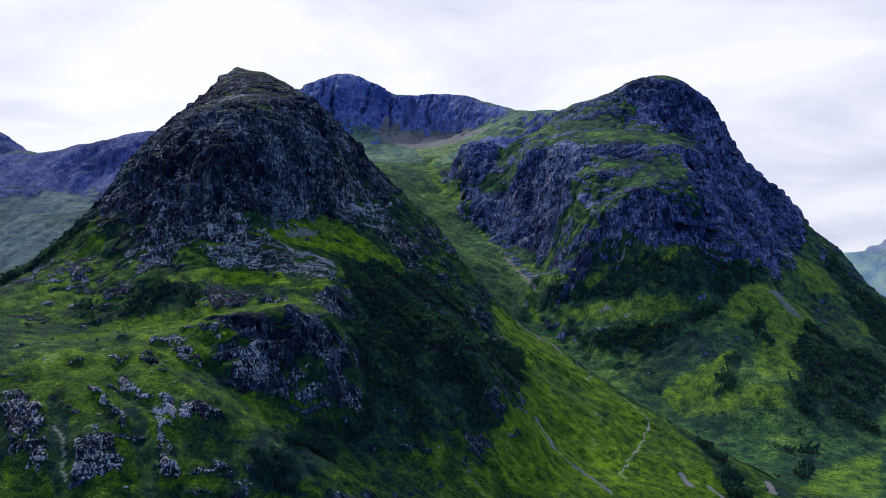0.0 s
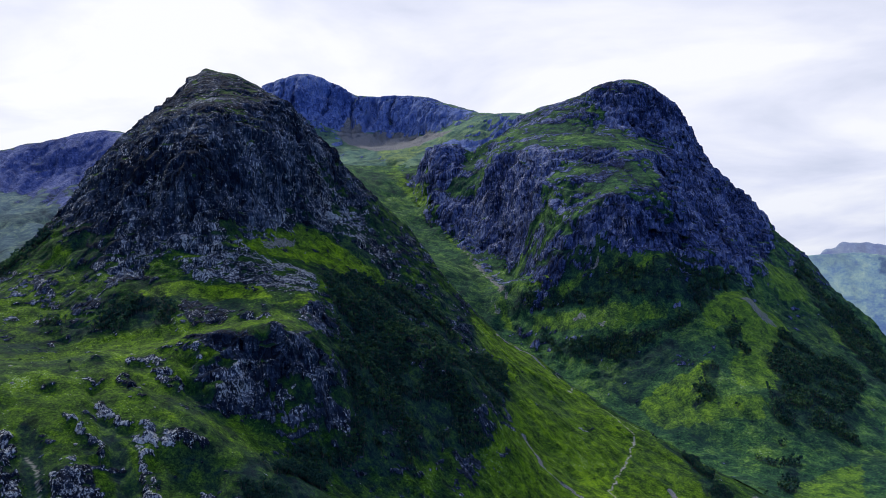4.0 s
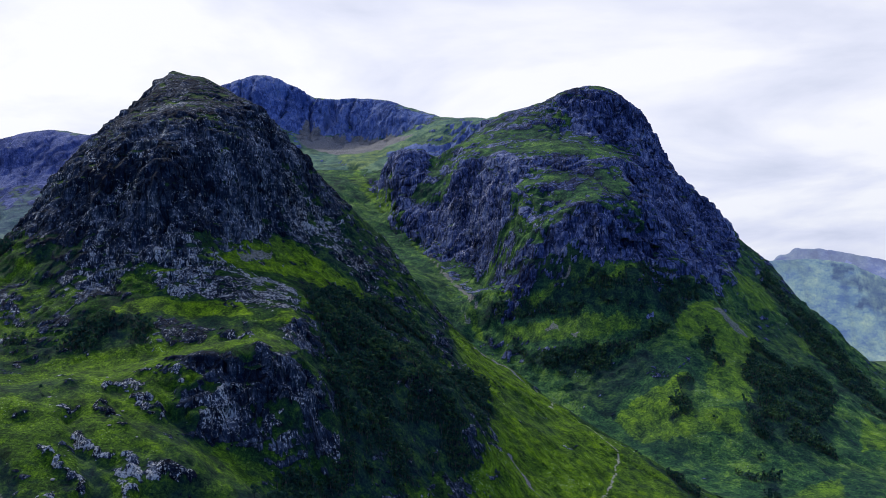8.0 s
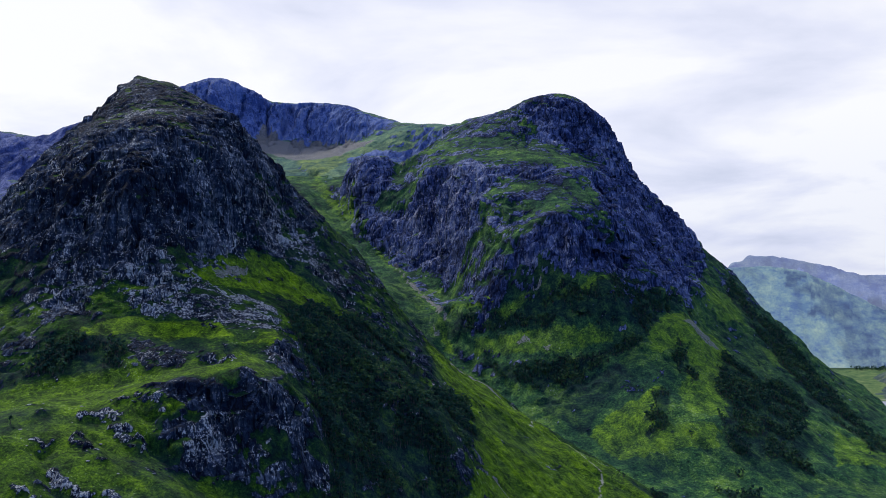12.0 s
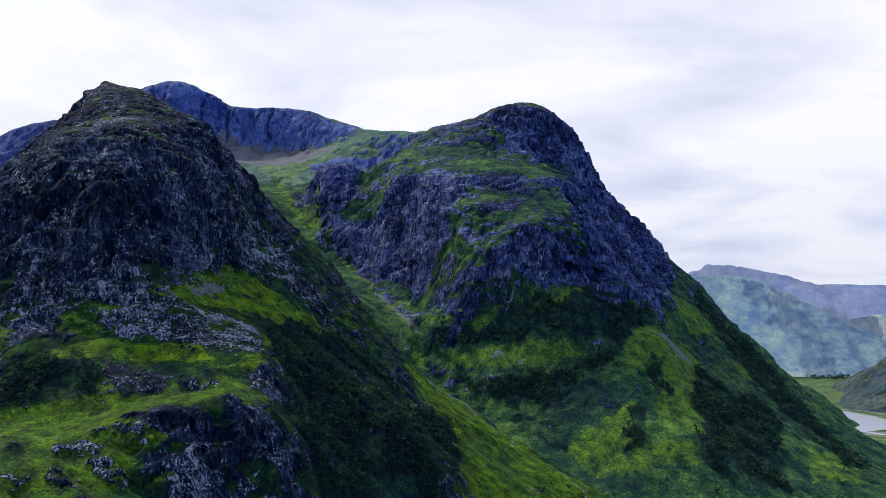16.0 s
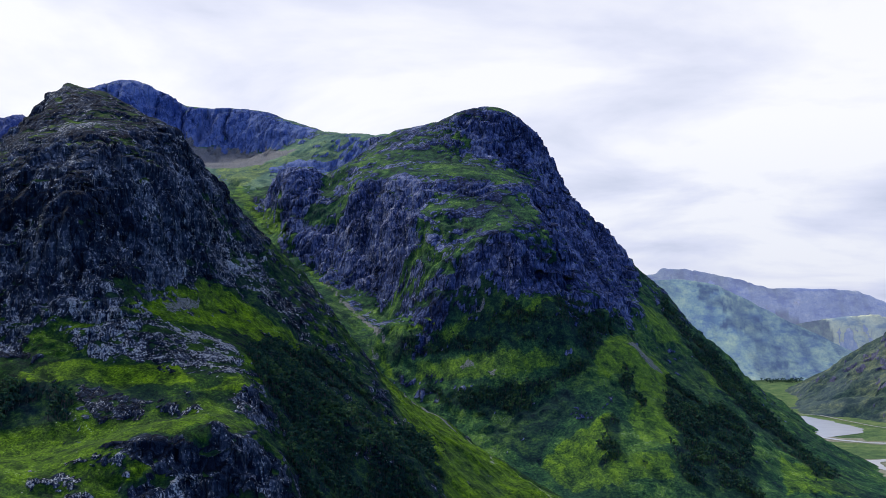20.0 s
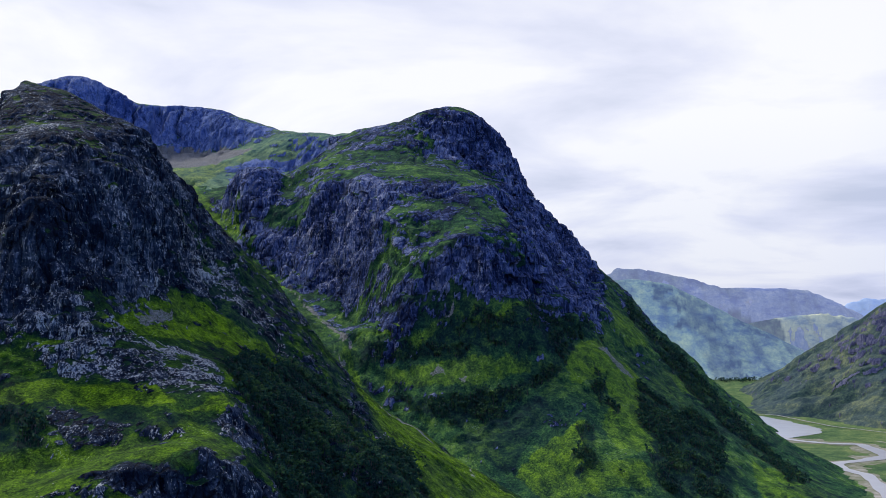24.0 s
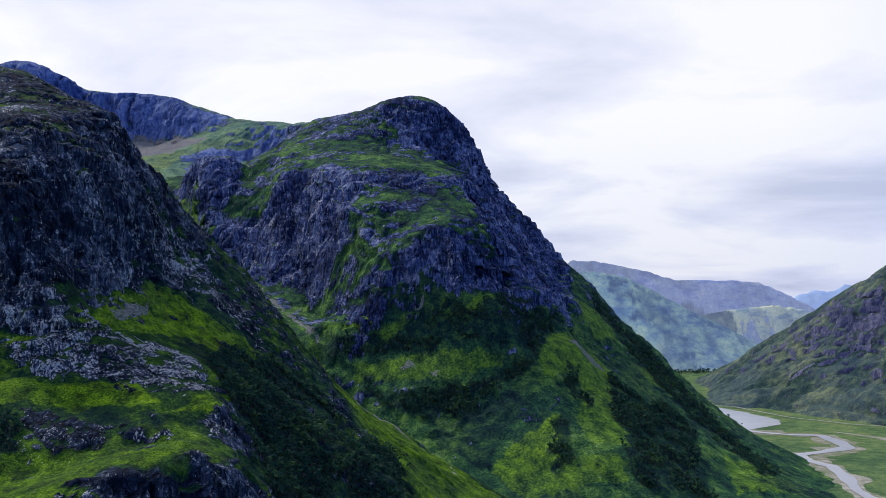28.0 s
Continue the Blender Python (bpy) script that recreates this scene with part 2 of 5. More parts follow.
# heathery hillside, with some distance haze mixed into its colours
MAT_GLEN = hill_material("hazed_glen_heath", ((0.028, 0.052, 0.080), (0.066, 0.096, 0.098), (0.140, 0.165, 0.112)),
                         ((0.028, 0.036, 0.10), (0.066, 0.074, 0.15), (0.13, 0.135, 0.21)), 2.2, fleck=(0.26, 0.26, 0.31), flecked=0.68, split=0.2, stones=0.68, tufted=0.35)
# hills beyond the loch, backdrop of distance: blue haze in colours and emission
MAT_DISTANT = hill_material("hazed_green_hill", ((0.10, 0.16, 0.19), (0.23, 0.32, 0.20), (0.36, 0.43, 0.24)),
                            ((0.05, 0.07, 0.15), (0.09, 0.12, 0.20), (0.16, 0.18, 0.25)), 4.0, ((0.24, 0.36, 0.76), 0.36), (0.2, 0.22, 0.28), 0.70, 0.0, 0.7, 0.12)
MAT_PALE = hill_material("hazed_pale_hill", ((0.20, 0.23, 0.18), (0.28, 0.31, 0.21), (0.34, 0.36, 0.24)),
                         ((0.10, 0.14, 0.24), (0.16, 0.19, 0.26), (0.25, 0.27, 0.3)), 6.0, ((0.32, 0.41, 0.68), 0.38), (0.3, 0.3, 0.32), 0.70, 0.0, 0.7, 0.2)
MAT_RIDGE = hill_material("hazed_blue_ridge", ((0.08, 0.11, 0.18), (0.13, 0.16, 0.23), (0.19, 0.21, 0.26)),
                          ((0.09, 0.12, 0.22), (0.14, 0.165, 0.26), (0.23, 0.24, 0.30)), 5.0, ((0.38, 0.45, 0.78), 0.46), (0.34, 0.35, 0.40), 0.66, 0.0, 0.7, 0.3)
MAT_BLUE = hill_material("hazed_far_mountains", ((0.10, 0.15, 0.26), (0.12, 0.17, 0.28), (0.14, 0.19, 0.29)),
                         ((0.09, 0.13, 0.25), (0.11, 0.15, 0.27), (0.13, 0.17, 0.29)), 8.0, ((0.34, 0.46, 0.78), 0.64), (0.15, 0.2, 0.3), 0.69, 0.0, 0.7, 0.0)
MAT_FLAT = hill_material("glen_floor_grass", ((0.050, 0.100, 0.050), (0.095, 0.155, 0.065), (0.155, 0.195, 0.085)), ROCK, 3.0, stones=0.7, tufted=0.35)


def plain(name, stops, scale, rough, bump=0.3, spec=0.2, thin=0.0):
    """A surface with patches of two sizes and fine relief."""
    m, n, l, bsdf = material(name)
    place = n.new("ShaderNodeTexCoord").outputs["Object"]
    a, b = noise_tex(n, l, place, scale, 6, 0.65), noise_tex(n, l, place, scale * 0.12, 4, 0.55)
    both = calc(n, l, "ADD", calc(n, l, "MULTIPLY", a, 0.6), calc(n, l, "MULTIPLY", b, 0.4))
    colour = ramp(n, l, both, stops)
    l.new(colour, bsdf.inputs["Base Color"])
    bsdf.inputs["Roughness"].default_value, bsdf.inputs["Specular IOR Level"].default_value = rough, spec
    if thin:
        lit, both_ways = n.new("ShaderNodeBsdfTranslucent"), n.new("ShaderNodeMixShader")
        l.new(colour, lit.inputs[0])
        both_ways.inputs[0].default_value = thin
        l.new(bsdf.outputs[0], both_ways.inputs[1])
        l.new(lit.outputs[0], both_ways.inputs[2])
        l.new(both_ways.outputs[0], n["Material Output"].inputs[0])
    bp = n.new("ShaderNodeBump")
    bp.inputs["Strength"].default_value, bp.inputs["Distance"].default_value = bump, 0.3 if bump < 1 else 2.0
    l.new(a, bp.inputs["Height"])
    l.new(bp.outputs[0], bsdf.inputs["Normal"])
    return m


MAT_SHINGLE = plain("river_shingle", [(0.40, (0.10, 0.13, 0.06)), (0.5, (0.20, 0.195, 0.15)), (0.60, (0.34, 0.32, 0.30))], 0.035, 0.9)
# river: pale base for the gravel bed and the painted sky reflection
MAT_WATER = plain("rippled_water", [(0.3, (0.27, 0.28, 0.33)), (0.7, (0.37, 0.38, 0.43))], 0.05, 0.3, 0.4, 1.0)
# loch: the brightness of reflected sky is put into the base colour
MAT_LOCH = plain("still_loch_water", [(0.3, (0.40, 0.42, 0.48)), (0.7, (0.50, 0.52, 0.58))], 0.02, 0.2, 0.06, 1.0)
MAT_ROAD = plain("road_asphalt", [(0.3, (0.24, 0.24, 0.24)), (0.7, (0.34, 0.34, 0.33))], 0.5, 0.85)
MAT_BARK = plain("birch_bark", [(0.3, (0.03, 0.028, 0.025)), (0.7, (0.10, 0.095, 0.09))], 3.0, 0.9)
# the dark leaf tones hold the blue of shaded foliage
MAT_LEAF = plain("birch_leaves", [(0.38, (0.006, 0.026, 0.032)), (0.5, (0.018, 0.060, 0.044)), (0.60, (0.062, 0.130, 0.044))], 0.22, 0.8, 0.0, 0.1, 0.4)
MAT_BOULDER = plain("boulder_stone", [(0.3, (0.10, 0.10, 0.11)), (0.5, (0.22, 0.22, 0.23)), (0.7, (0.38, 0.38, 0.38))], 1.2, 0.9, 0.6)

# ---- the lie of the land ----
def value_noise(x, y, z):
    """Smooth noise from -1 to 1 at the places given."""
    xi, yi, zi = np.floor(x).astype(np.int64), np.floor(y).astype(np.int64), np.floor(z).astype(np.int64)
    u, v, w = x - xi, y - yi, z - zi
    u, v, w = (a * a * a * (a * (a * 6 - 15) + 10) for a in (u, v, w))

    def corner(i, j, k):
        h = ((xi + i) * 374761393 + (yi + j) * 668265263 + (zi + k) * 2147483647) & 0xFFFFFFFF
        h = ((h ^ (h >> 13)) * 1274126177) & 0xFFFFFFFF
        return ((h ^ (h >> 16)) & 0xFFFF) / 32767.5 - 1.0

    lo = (corner(0, 0, 0) * (1 - u) + corner(1, 0, 0) * u) * (1 - v) + (corner(0, 1, 0) * (1 - u) + corner(1, 1, 0) * u) * v
    hi = (corner(0, 0, 1) * (1 - u) + corner(1, 0, 1) * u) * (1 - v) + (corner(0, 1, 1) * (1 - u) + corner(1, 1, 1) * u) * v
    return lo * (1 - w) + hi * w


def fractal(x, y, z, octaves, gain=0.5):
    total, amount = 0.0, 1.0
    for k in range(octaves):
        s = 2.03 ** k
        total = total + amount * value_noise(x * s + 17.3 * k, y * s - 9.1 * k, z * s + 3.7 * k)
        amount *= gain
    return total


def smoothstep(a, b, v):
    t = np.clip((v - a) / (b - a), 0, 1)
    return t * t * (3 - 2 * t)


def spread(knots, gap):
    """Places along a line of knots, about gap metres apart."""
    pts = []
    for a, b in zip(knots[:-1], knots[1:]):
        a, b = np.array(a, float), np.array(b, float)
        k = max(1, int(np.hypot(*(b - a)[:2]) / gap))
        pts += [a + (b - a) * i / k for i in range(k)]
    return pts + [np.array(knots[-1], float)]


class Land:
    """A smooth surface laid over the crests, cliff edges, cliff feet and stream beds."""

    def __init__(self, lines, gap):
        p = np.array([q for knots in lines for q in spread(knots, gap)])
        keep = [0]
        for i in range(1, len(p)):
            if np.min(np.hypot(*(p[keep, :2] - p[i, :2]).T)) > 6.0:
                keep.append(i)
        p = p[keep] / 1000.0
        k = len(p)
        d = np.hypot(p[:, None, 0] - p[None, :, 0], p[:, None, 1] - p[None, :, 1])
        a = np.zeros((k + 3, k + 3))
        a[:k, :k] = -d + 0.002 * np.eye(k)
        a[:k, k], a[:k, k + 1:] = 1, p[:, :2]
        a[k, :k], a[k + 1:, :k] = 1, p[:, :2].T
        self.p, self.w = p, np.linalg.solve(a, np.concatenate([p[:, 2], np.zeros(3)]))

    def height(self, x, y):
        x, y, k = x / 1000.0, y / 1000.0, len(self.p)
        z = self.w[k] + self.w[k + 1] * x + self.w[k + 2] * y
        for (px, py, _), w in zip(self.p, self.w[:k]):
            z = z - w * np.sqrt((x - px) ** 2 + (y - py) ** 2)
        return z * 1000.0

    def grid(self, x0, x1, y0, y1, step, coarse):
        """Heights on a fine grid, worked out on a coarse one and carried over smoothly."""
        cx, cy = np.arange(x0 - 2 * coarse, x1 + 3 * coarse, coarse), np.arange(y0 - 2 * coarse, y1 + 3 * coarse, coarse)
        c = self.height(*np.meshgrid(cx, cy))
        fx, fy = np.arange(x0, x1 + step / 2, step), np.arange(y0, y1 + step / 2, step)

        def weights(f, c0):
            u = (f - c0) / coarse
            i = np.floor(u).astype(int)
            t = u - i
            return i, ((1 - t) ** 3 / 6, (3 * t ** 3 - 6 * t ** 2 + 4) / 6, (-3 * t ** 3 + 3 * t ** 2 + 3 * t + 1) / 6, t ** 3 / 6)

        ix, wx = weights(fx, cx[0])
        iy, wy = weights(fy, cy[0])
        rows = sum(c[:, ix + k - 1] * wx[k][None, :] for k in range(4))
        z = sum(rows[iy + k - 1, :] * wy[k][:, None] for k in range(4))
        return (*np.meshgrid(fx, fy), z)


def blurred(v, r):
    """A field on a grid, averaged over a square of half-width r cells."""
    r = max(1, int(round(r)))
    for axis in (0, 1):
        q = np.cumsum(np.pad(v, [(r + 1, r) if i == axis else (0, 0) for i in (0, 1)], mode="edge"), axis=axis)
        k = q.shape[axis]
        v = (np.take(q, range(2 * r + 1, k), axis=axis) - np.take(q, range(0, k - 2 * r - 1), axis=axis)) / (2 * r + 1)
    return v


def normals_of(p):
    du, dv = np.gradient(p, axis=1), np.gradient(p, axis=0)
    n = np.cross(du, dv)
    return n / np.maximum(np.linalg.norm(n, axis=2, keepdims=True), 1e-9)


def sculpt(x, y, z, step, bench=14.0, benching=0.5, crag=1.0, size=1.0, fall=(0.3, -1.0), gully=3.0, bare=None, rough=1.0, massing=7.0, zoned=False, cut=(0.74, 0.54), column=0.0, bare_x=None, upland=0.0, run=1.0):
    """Benches, crags, gullies and hummocks on the smooth land. Gives the places and the masks of rock, heath and pale stone."""
    gy, gx = np.gradient(z, step)
    slope = np.hypot(gx, gy)
    s = size
    broad = fractal(x / (70 * s), y / (70 * s), z * 0, 3)
    steep = smoothstep(0.45, 0.95, slope + 0.18 * broad)
    if zoned:
        crags = zones_at(x + 8 * broad, y + 8 * broad, ("rock", "grass", "stony"))
        crags = {k: blurred(v, 9 / step) for k, v in crags.items()}
        high = smoothstep(bare[0], bare[1], z + 20 * broad) if bare else 0
        flank = smoothstep(bare_x[0], bare_x[1], x + 30 * broad) if bare_x else 1
        steep = steep * np.clip(0.30 + 0.70 * np.maximum(crags["rock"], high * flank) + 0.3 * crags["stony"] - 0.25 * crags["grass"], 0.1, 1)
    # benches: risers of rock with sloping ledges between
    u = z / bench + 1.1 * broad + 0.25 * fractal(x / (19 * s), y / (19 * s), z * 0 + 5, 2)
    frac = u - np.floor(u)
    z = z + benching * bench * (smoothstep(0.5, 1.0, frac) - frac) * steep
    z = z + fractal(x / (26 * s), y / (26 * s), z * 0 + 9, 4) * (1.7 + 1.6 * steep) * s * rough
    z = z + fractal(x / (75 * s) + 3, y / (75 * s), z * 0 + 2, 2) * 3.0 * s * rough * (1 - 0.6 * steep)
    # rocky knolls and cut gullies
    jx, jy = (fractal(x / (8 * s) + k, y / (8 * s), z * 0, 3, 0.6) * 4 * s for k in (60, 90))
    form = zones_at(x + jx, y + jy, ("knoll", "gully"))
    hump = blurred(form["knoll"], 3.5 / step)
    z = z + hump * (4.0 + 3.2 * fractal(x / 8, y / 8, z * 0 + 1, 3, 0.6)) - 4.5 * blurred(form["gully"], 3 / step)
    # runnels down the slopes
    fx, fy = fall
    across, along = (x * fy - y * fx), (x * fx + y * fy)
    bend = 14 * s * fractal(x / (90 * s), y / (90 * s), z * 0 + 4, 2)
    runnel = np.abs(fractal((across + bend) / (34 * s), along / (210 * s), z * 0 + 6, 3, 0.55))
    z = z - gully * s * (1 - smoothstep(0.0, 0.45, runnel)) * smoothstep(0.2, 0.5, slope)
    p = np.stack([x, y, z], -1)
    n = normals_of(p)
    # buttresses and gullies run up and down the faces, ledges across them
    wob = fractal(x / (40 * s), y / (40 * s), z / (40 * s), 2) * 6 * s
    flute = fractal((x + wob) / (34 * s), (y + wob) / (34 * s), z / (170 * s), 3, 0.5)
    crack = -np.abs(fractal((x - wob) / (16 * s) + 40, (y + wob) / (16 * s), z / (90 * s), 3, 0.6)) * 2 + 0.7
    ledge = np.abs(fractal(x / (50 * s), y / (50 * s) + 11, (z + wob) / (11 * s), 3, 0.55)) * 2 - 0.7
    block = np.abs(fractal(x / (7 * s), y / (7 * s), z / (9 * s), 2, 0.6)) * 2 - 0.6
    great = fractal((x + 2 * wob) / (75 * s) + 5, (y - wob) / (75 * s), z / (260 * s), 2)
    pillar = 0.15 - 1.2 * (1 - smoothstep(0.0, 0.22, np.abs(fractal((x + wob) / (26 * s) + 2, run * (y - wob) / (26 * s), z * 0 + 33, 2, 0.45))))
    if bare and not zoned:
        pillar = pillar * smoothstep(bare[0] + 10, bare[1], z)
    p[..., 2] += 0.22 * column * pillar * steep
    push = steep * column * pillar + steep * crag * s * (massing * great + 5.0 * flute + 3.8 * crack + 1.0 * ledge + 1.1 * block)
    out_ = n.copy()
    out_[..., 2] *= 0.35
    p = p + out_ * push[..., None]
    n = normals_of(p)
    z3 = p[..., 2]
    wx, wy = (fractal(x / (14 * s) + k, y / (14 * s), z3 / (14 * s), 3, 0.6) * 4.5 * s for k in (0, 31))
    ex, ey = p[..., 0] + 0.6 * wx, p[..., 1] + 0.6 * wy
    cover = zones_at(ex, ey)
    cover["wood"] = zones_at(ex + 0.9 * wx, ey + 0.9 * wy, ("wood",))["wood"]
    band = fractal(x / (46 * s), y / (46 * s), (z3 + 2 * wob) / (7 * s), 4, 0.65)
    seam = fractal((x + wob) / (20 * s) + 80, y / (20 * s), z3 / (60 * s), 3, 0.6)
    nz = n[..., 2]
    if zoned:
        z_rock, z_stony, z_grass = (blurred(cover[k], 7 / step) for k in ("rock", "stony", "grass"))
        if bare:
            z_rock = np.maximum(z_rock, smoothstep(bare[0], bare[1], z3 + 25 * broad) * (1 - 0.5 * cover["heath"]) * flank)
        z_rock = np.maximum(z_rock * (1 - 0.25 * z_stony), 0.85 * form["knoll"])
        z_grass = z_grass * (1 - 0.9 * form["knoll"])
        v = 0.84 * z_rock + 0.46 * z_stony + 0.60 * smoothstep(0.82, 0.55, nz) * (0.40 + 0.60 * z_rock) - 0.30 * smoothstep(0.74, 0.95, nz)
        v = v - 0.70 * z_grass * (1 - 0.5 * z_stony) - 0.45 * cover["wood"] - 0.12 * cover["heath"] + 0.58 * band + 0.36 * seam + upland * smoothstep(480, 620, z3)
        v = v + 0.34 * fractal(x / (5 * s) + 13, y / (5 * s), z3 / (8 * s), 3, 0.7) - 3.4 * upland * smoothstep(400, 330, z3) * (1 - 0.6 * z_rock)
        fringe = smoothstep(0.0, 0.35, v) * (1 - z_grass) * (0.35 + 0.65 * smoothstep(-0.3, 0.4, broad))
        rock = smoothstep(0.36, 0.58, v)
    else:
        rock = smoothstep(cut[0], cut[1], nz + 0.08 * broad + 0.05 * band)
        rock = np.maximum(rock, cover["rock"] * smoothstep(0.96, 0.85, nz - 0.03 * broad)) * (1 - 0.95 * cover["grass"])
        if bare:
            rock = np.maximum(rock, smoothstep(bare[0], bare[1], z3 + 40 * s * broad * 0.5) * smoothstep(0.97, 0.85, nz))
        fringe = 0.0
    p = p + out_ * (1.5 * s * rock)[..., None]
    n = normals_of(p)
    # heath's dark tone also fills runnels and the ground under the woods
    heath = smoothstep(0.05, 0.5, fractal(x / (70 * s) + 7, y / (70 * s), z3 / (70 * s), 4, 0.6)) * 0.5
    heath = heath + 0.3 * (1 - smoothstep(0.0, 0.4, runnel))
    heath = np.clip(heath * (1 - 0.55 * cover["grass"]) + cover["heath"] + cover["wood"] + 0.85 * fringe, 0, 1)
    pale = 0.5 * smoothstep(0.2, 0.7, fractal(x / (24 * s) - 5, y / (24 * s), z3 / (24 * s), 3, 0.6)) + cover["pale"] + 0.9 * form["knoll"]
    return p, n, {"rock": rock, "heath": heath, "pale": np.clip(pale, 0, 1), "scree": cover["scree"], "path": cover["path"], "lush": cover["grass"], "wood": cover["wood"]}


def zones_at(x, y, kinds=None):
    """How far each place lies in the zones of bare rock, turf, heath, wood, scree and trodden path."""
    field = {k: np.zeros_like(x) for k in ("rock", "grass", "heath", "wood", "pale", "scree", "path", "knoll", "gully", "stony")}
    for shape, kind, amount, width, knots in ZONES:
        if kinds and kind not in kinds:
            continue
        k = np.array(knots, float)
        pad = width + 2
        near = (x > k[:, 0].min() - pad) & (x < k[:, 0].max() + pad) & (y > k[:, 1].min() - pad) & (y < k[:, 1].max() + pad)
        if not near.any():
            continue
        px_, py_ = x[near], y[near]
        if shape == "poly":
            inside = np.zeros(len(px_), bool)
            for (ax, ay), (bx, by) in zip(k, np.roll(k, -1, 0)):
                if ay != by:
                    inside ^= ((ay > py_) != (by > py_)) & (px_ < (bx - ax) * (py_ - ay) / (by - ay) + ax)
            v = inside * amount
        else:
            d = np.full(len(px_), 1e9)
            for (ax, ay), (bx, by) in zip(k[:-1], k[1:]):
                ll = max((bx - ax) ** 2 + (by - ay) ** 2, 1e-6)
                t = np.clip(((px_ - ax) * (bx - ax) + (py_ - ay) * (by - ay)) / ll, 0, 1)
                d = np.minimum(d, np.hypot(px_ - ax - t * (bx - ax), py_ - ay - t * (by - ay)))
            v = amount * smoothstep(width * 1.1, width * 0.8, d)
        field[kind][near] = np.maximum(field[kind][near], v)
    return field


def sheet(name, p, masks, keep, mat, parent=None, n=None, faces_of=None):
    """The kept part of a grid of places as one mesh; faces_of picks some of its faces by the mean of their corners."""
    ny, nx = p.shape[:2]
    index = np.arange(ny * nx).reshape(ny, nx)
    quad = keep[:-1, :-1] & keep[1:, :-1] & keep[:-1, 1:] & keep[1:, 1:]
    if faces_of is not None:
        quad &= (faces_of[:-1, :-1] + faces_of[1:, :-1] + faces_of[:-1, 1:] + faces_of[1:, 1:]) > 2.0
    faces = np.stack([index[:-1, :-1][quad], index[:-1, 1:][quad], index[1:, 1:][quad], index[1:, :-1][quad]], -1)
    used, faces = np.unique(faces, return_inverse=True)
    faces = faces.reshape(-1, 4)
    me = bpy.data.meshes.new(name)
    me.vertices.add(len(used))
    me.vertices.foreach_set("co", p.reshape(-1, 3)[used].astype(np.float32).ravel())
    me.loops.add(faces.size)
    me.loops.foreach_set("vertex_index", faces.astype(np.int32).ravel())
    me.polygons.add(len(faces))
    me.polygons.foreach_set("loop_start", np.arange(0, faces.size, 4, dtype=np.int32))
    me.polygons.foreach_set("use_smooth", np.ones(len(faces), dtype=bool))
    for key, v in masks.items():
        a = me.attributes.new(key, "FLOAT", "POINT")
        a.data.foreach_set("value", v.ravel()[used].astype(np.float32))
    me.update(calc_edges=True)
    if n is not None:
        me.normals_split_custom_set_from_vertices(n.reshape(-1, 3)[used].tolist())
    me.materials.append(mat)
    ob = new(name, me)
    ob.parent = parent
    return ob


# crests, cliff edges, cliff feet, terraces and stream beds: x, y and height in metres
LINES = {}
LINES["gearr_crest"] = [(-800, 2500, 740), (-690, 2100, 660), (-590, 1750, 620), (-480, 1430, 610), (-412, 1264, 662), (-368, 1235, 642), (-330, 1200, 618), (-294, 1180, 606), (-266, 1170, 584)]
LINES["gearr_left_edge"] = [(-412, 1264, 661), (-428, 1230, 631), (-435, 1190, 598), (-444, 1150, 568), (-443, 1090, 533), (-454, 1070, 513), (-461, 1050, 492), (-451, 1010, 463), (-456, 985, 432), (-466, 960, 403)]
LINES["gearr_left_back"] = [(-530, 1270, 470), (-600, 1120, 310), (-700, 980, 300), (-800, 900, 220)]
LINES["gearr_brow"] = [(-419, 1060, 531), (-399, 1110, 568), (-365, 1150, 598), (-325, 1160, 598), (-278, 1150, 582), (-253, 1165, 559)]
LINES["gearr_face"] = [(-405, 997, 492), (-314, 953, 478), (-307, 1009, 518), (-269, 1049, 530), (-240, 1075, 520)]
LINES["gearr_cliff_foot"] = [(-423, 880, 348), (-407, 905, 359), (-365, 900, 370), (-313, 868, 347), (-328, 938, 418), (-267, 938, 403), (-250, 990, 404), (-226, 1020, 409), (-214, 1070, 422), (-197, 1110, 422)]
LINES["gearr_right_edge"] = [(-255, 1185, 567), (-244, 1215, 543), (-218, 1270, 524), (-186, 1310, 488), (-150, 1335, 454), (-112, 1350, 417), (-81, 1365, 365), (-34, 1378, 309), (-1, 1384, 276), (51, 1380, 247), (101, 1366, 211), (153, 1300, 181), (196, 1217, 159), (257, 1130, 115)]
LINES["gearr_flank"] = [(-223, 1084, 461), (-207, 1204, 461), (-149, 1110, 385), (-103, 1100, 330), (-18, 1178, 277)]
LINES["gearr_scree_shelf"] = [(-227, 983, 389), (-190, 965, 362), (-161, 965, 352)]
LINES["gearr_upper_terrace"] = [(-418, 850, 318), (-356, 835, 318), (-301, 832, 326), (-242, 845, 326), (-186, 852, 329), (-150, 880, 336)]
LINES["gearr_upper_terrace_lip"] = [(-380, 800, 286), (-301, 795, 294), (-247, 800, 304), (-196, 815, 314), (-167, 840, 321), (-135, 860, 326)]
LINES["gearr_ledge_back"] = [(-374, 790, 278), (-297, 787, 285), (-244, 793, 294), (-194, 808, 303), (-165, 833, 310), (-131, 854, 317)]
LINES["gearr_ledge_front"] = [(-341, 700, 270), (-301, 720, 279), (-257, 715, 276), (-215, 738, 297), (-195, 735, 295), (-159, 738, 289), (-126, 755, 287), (-107, 789, 281)]
LINES["gearr_block_foot"] = [(-192, 694, 249), (-169, 697, 226), (-145, 706, 218), (-118, 722, 201), (-93, 745, 191)]
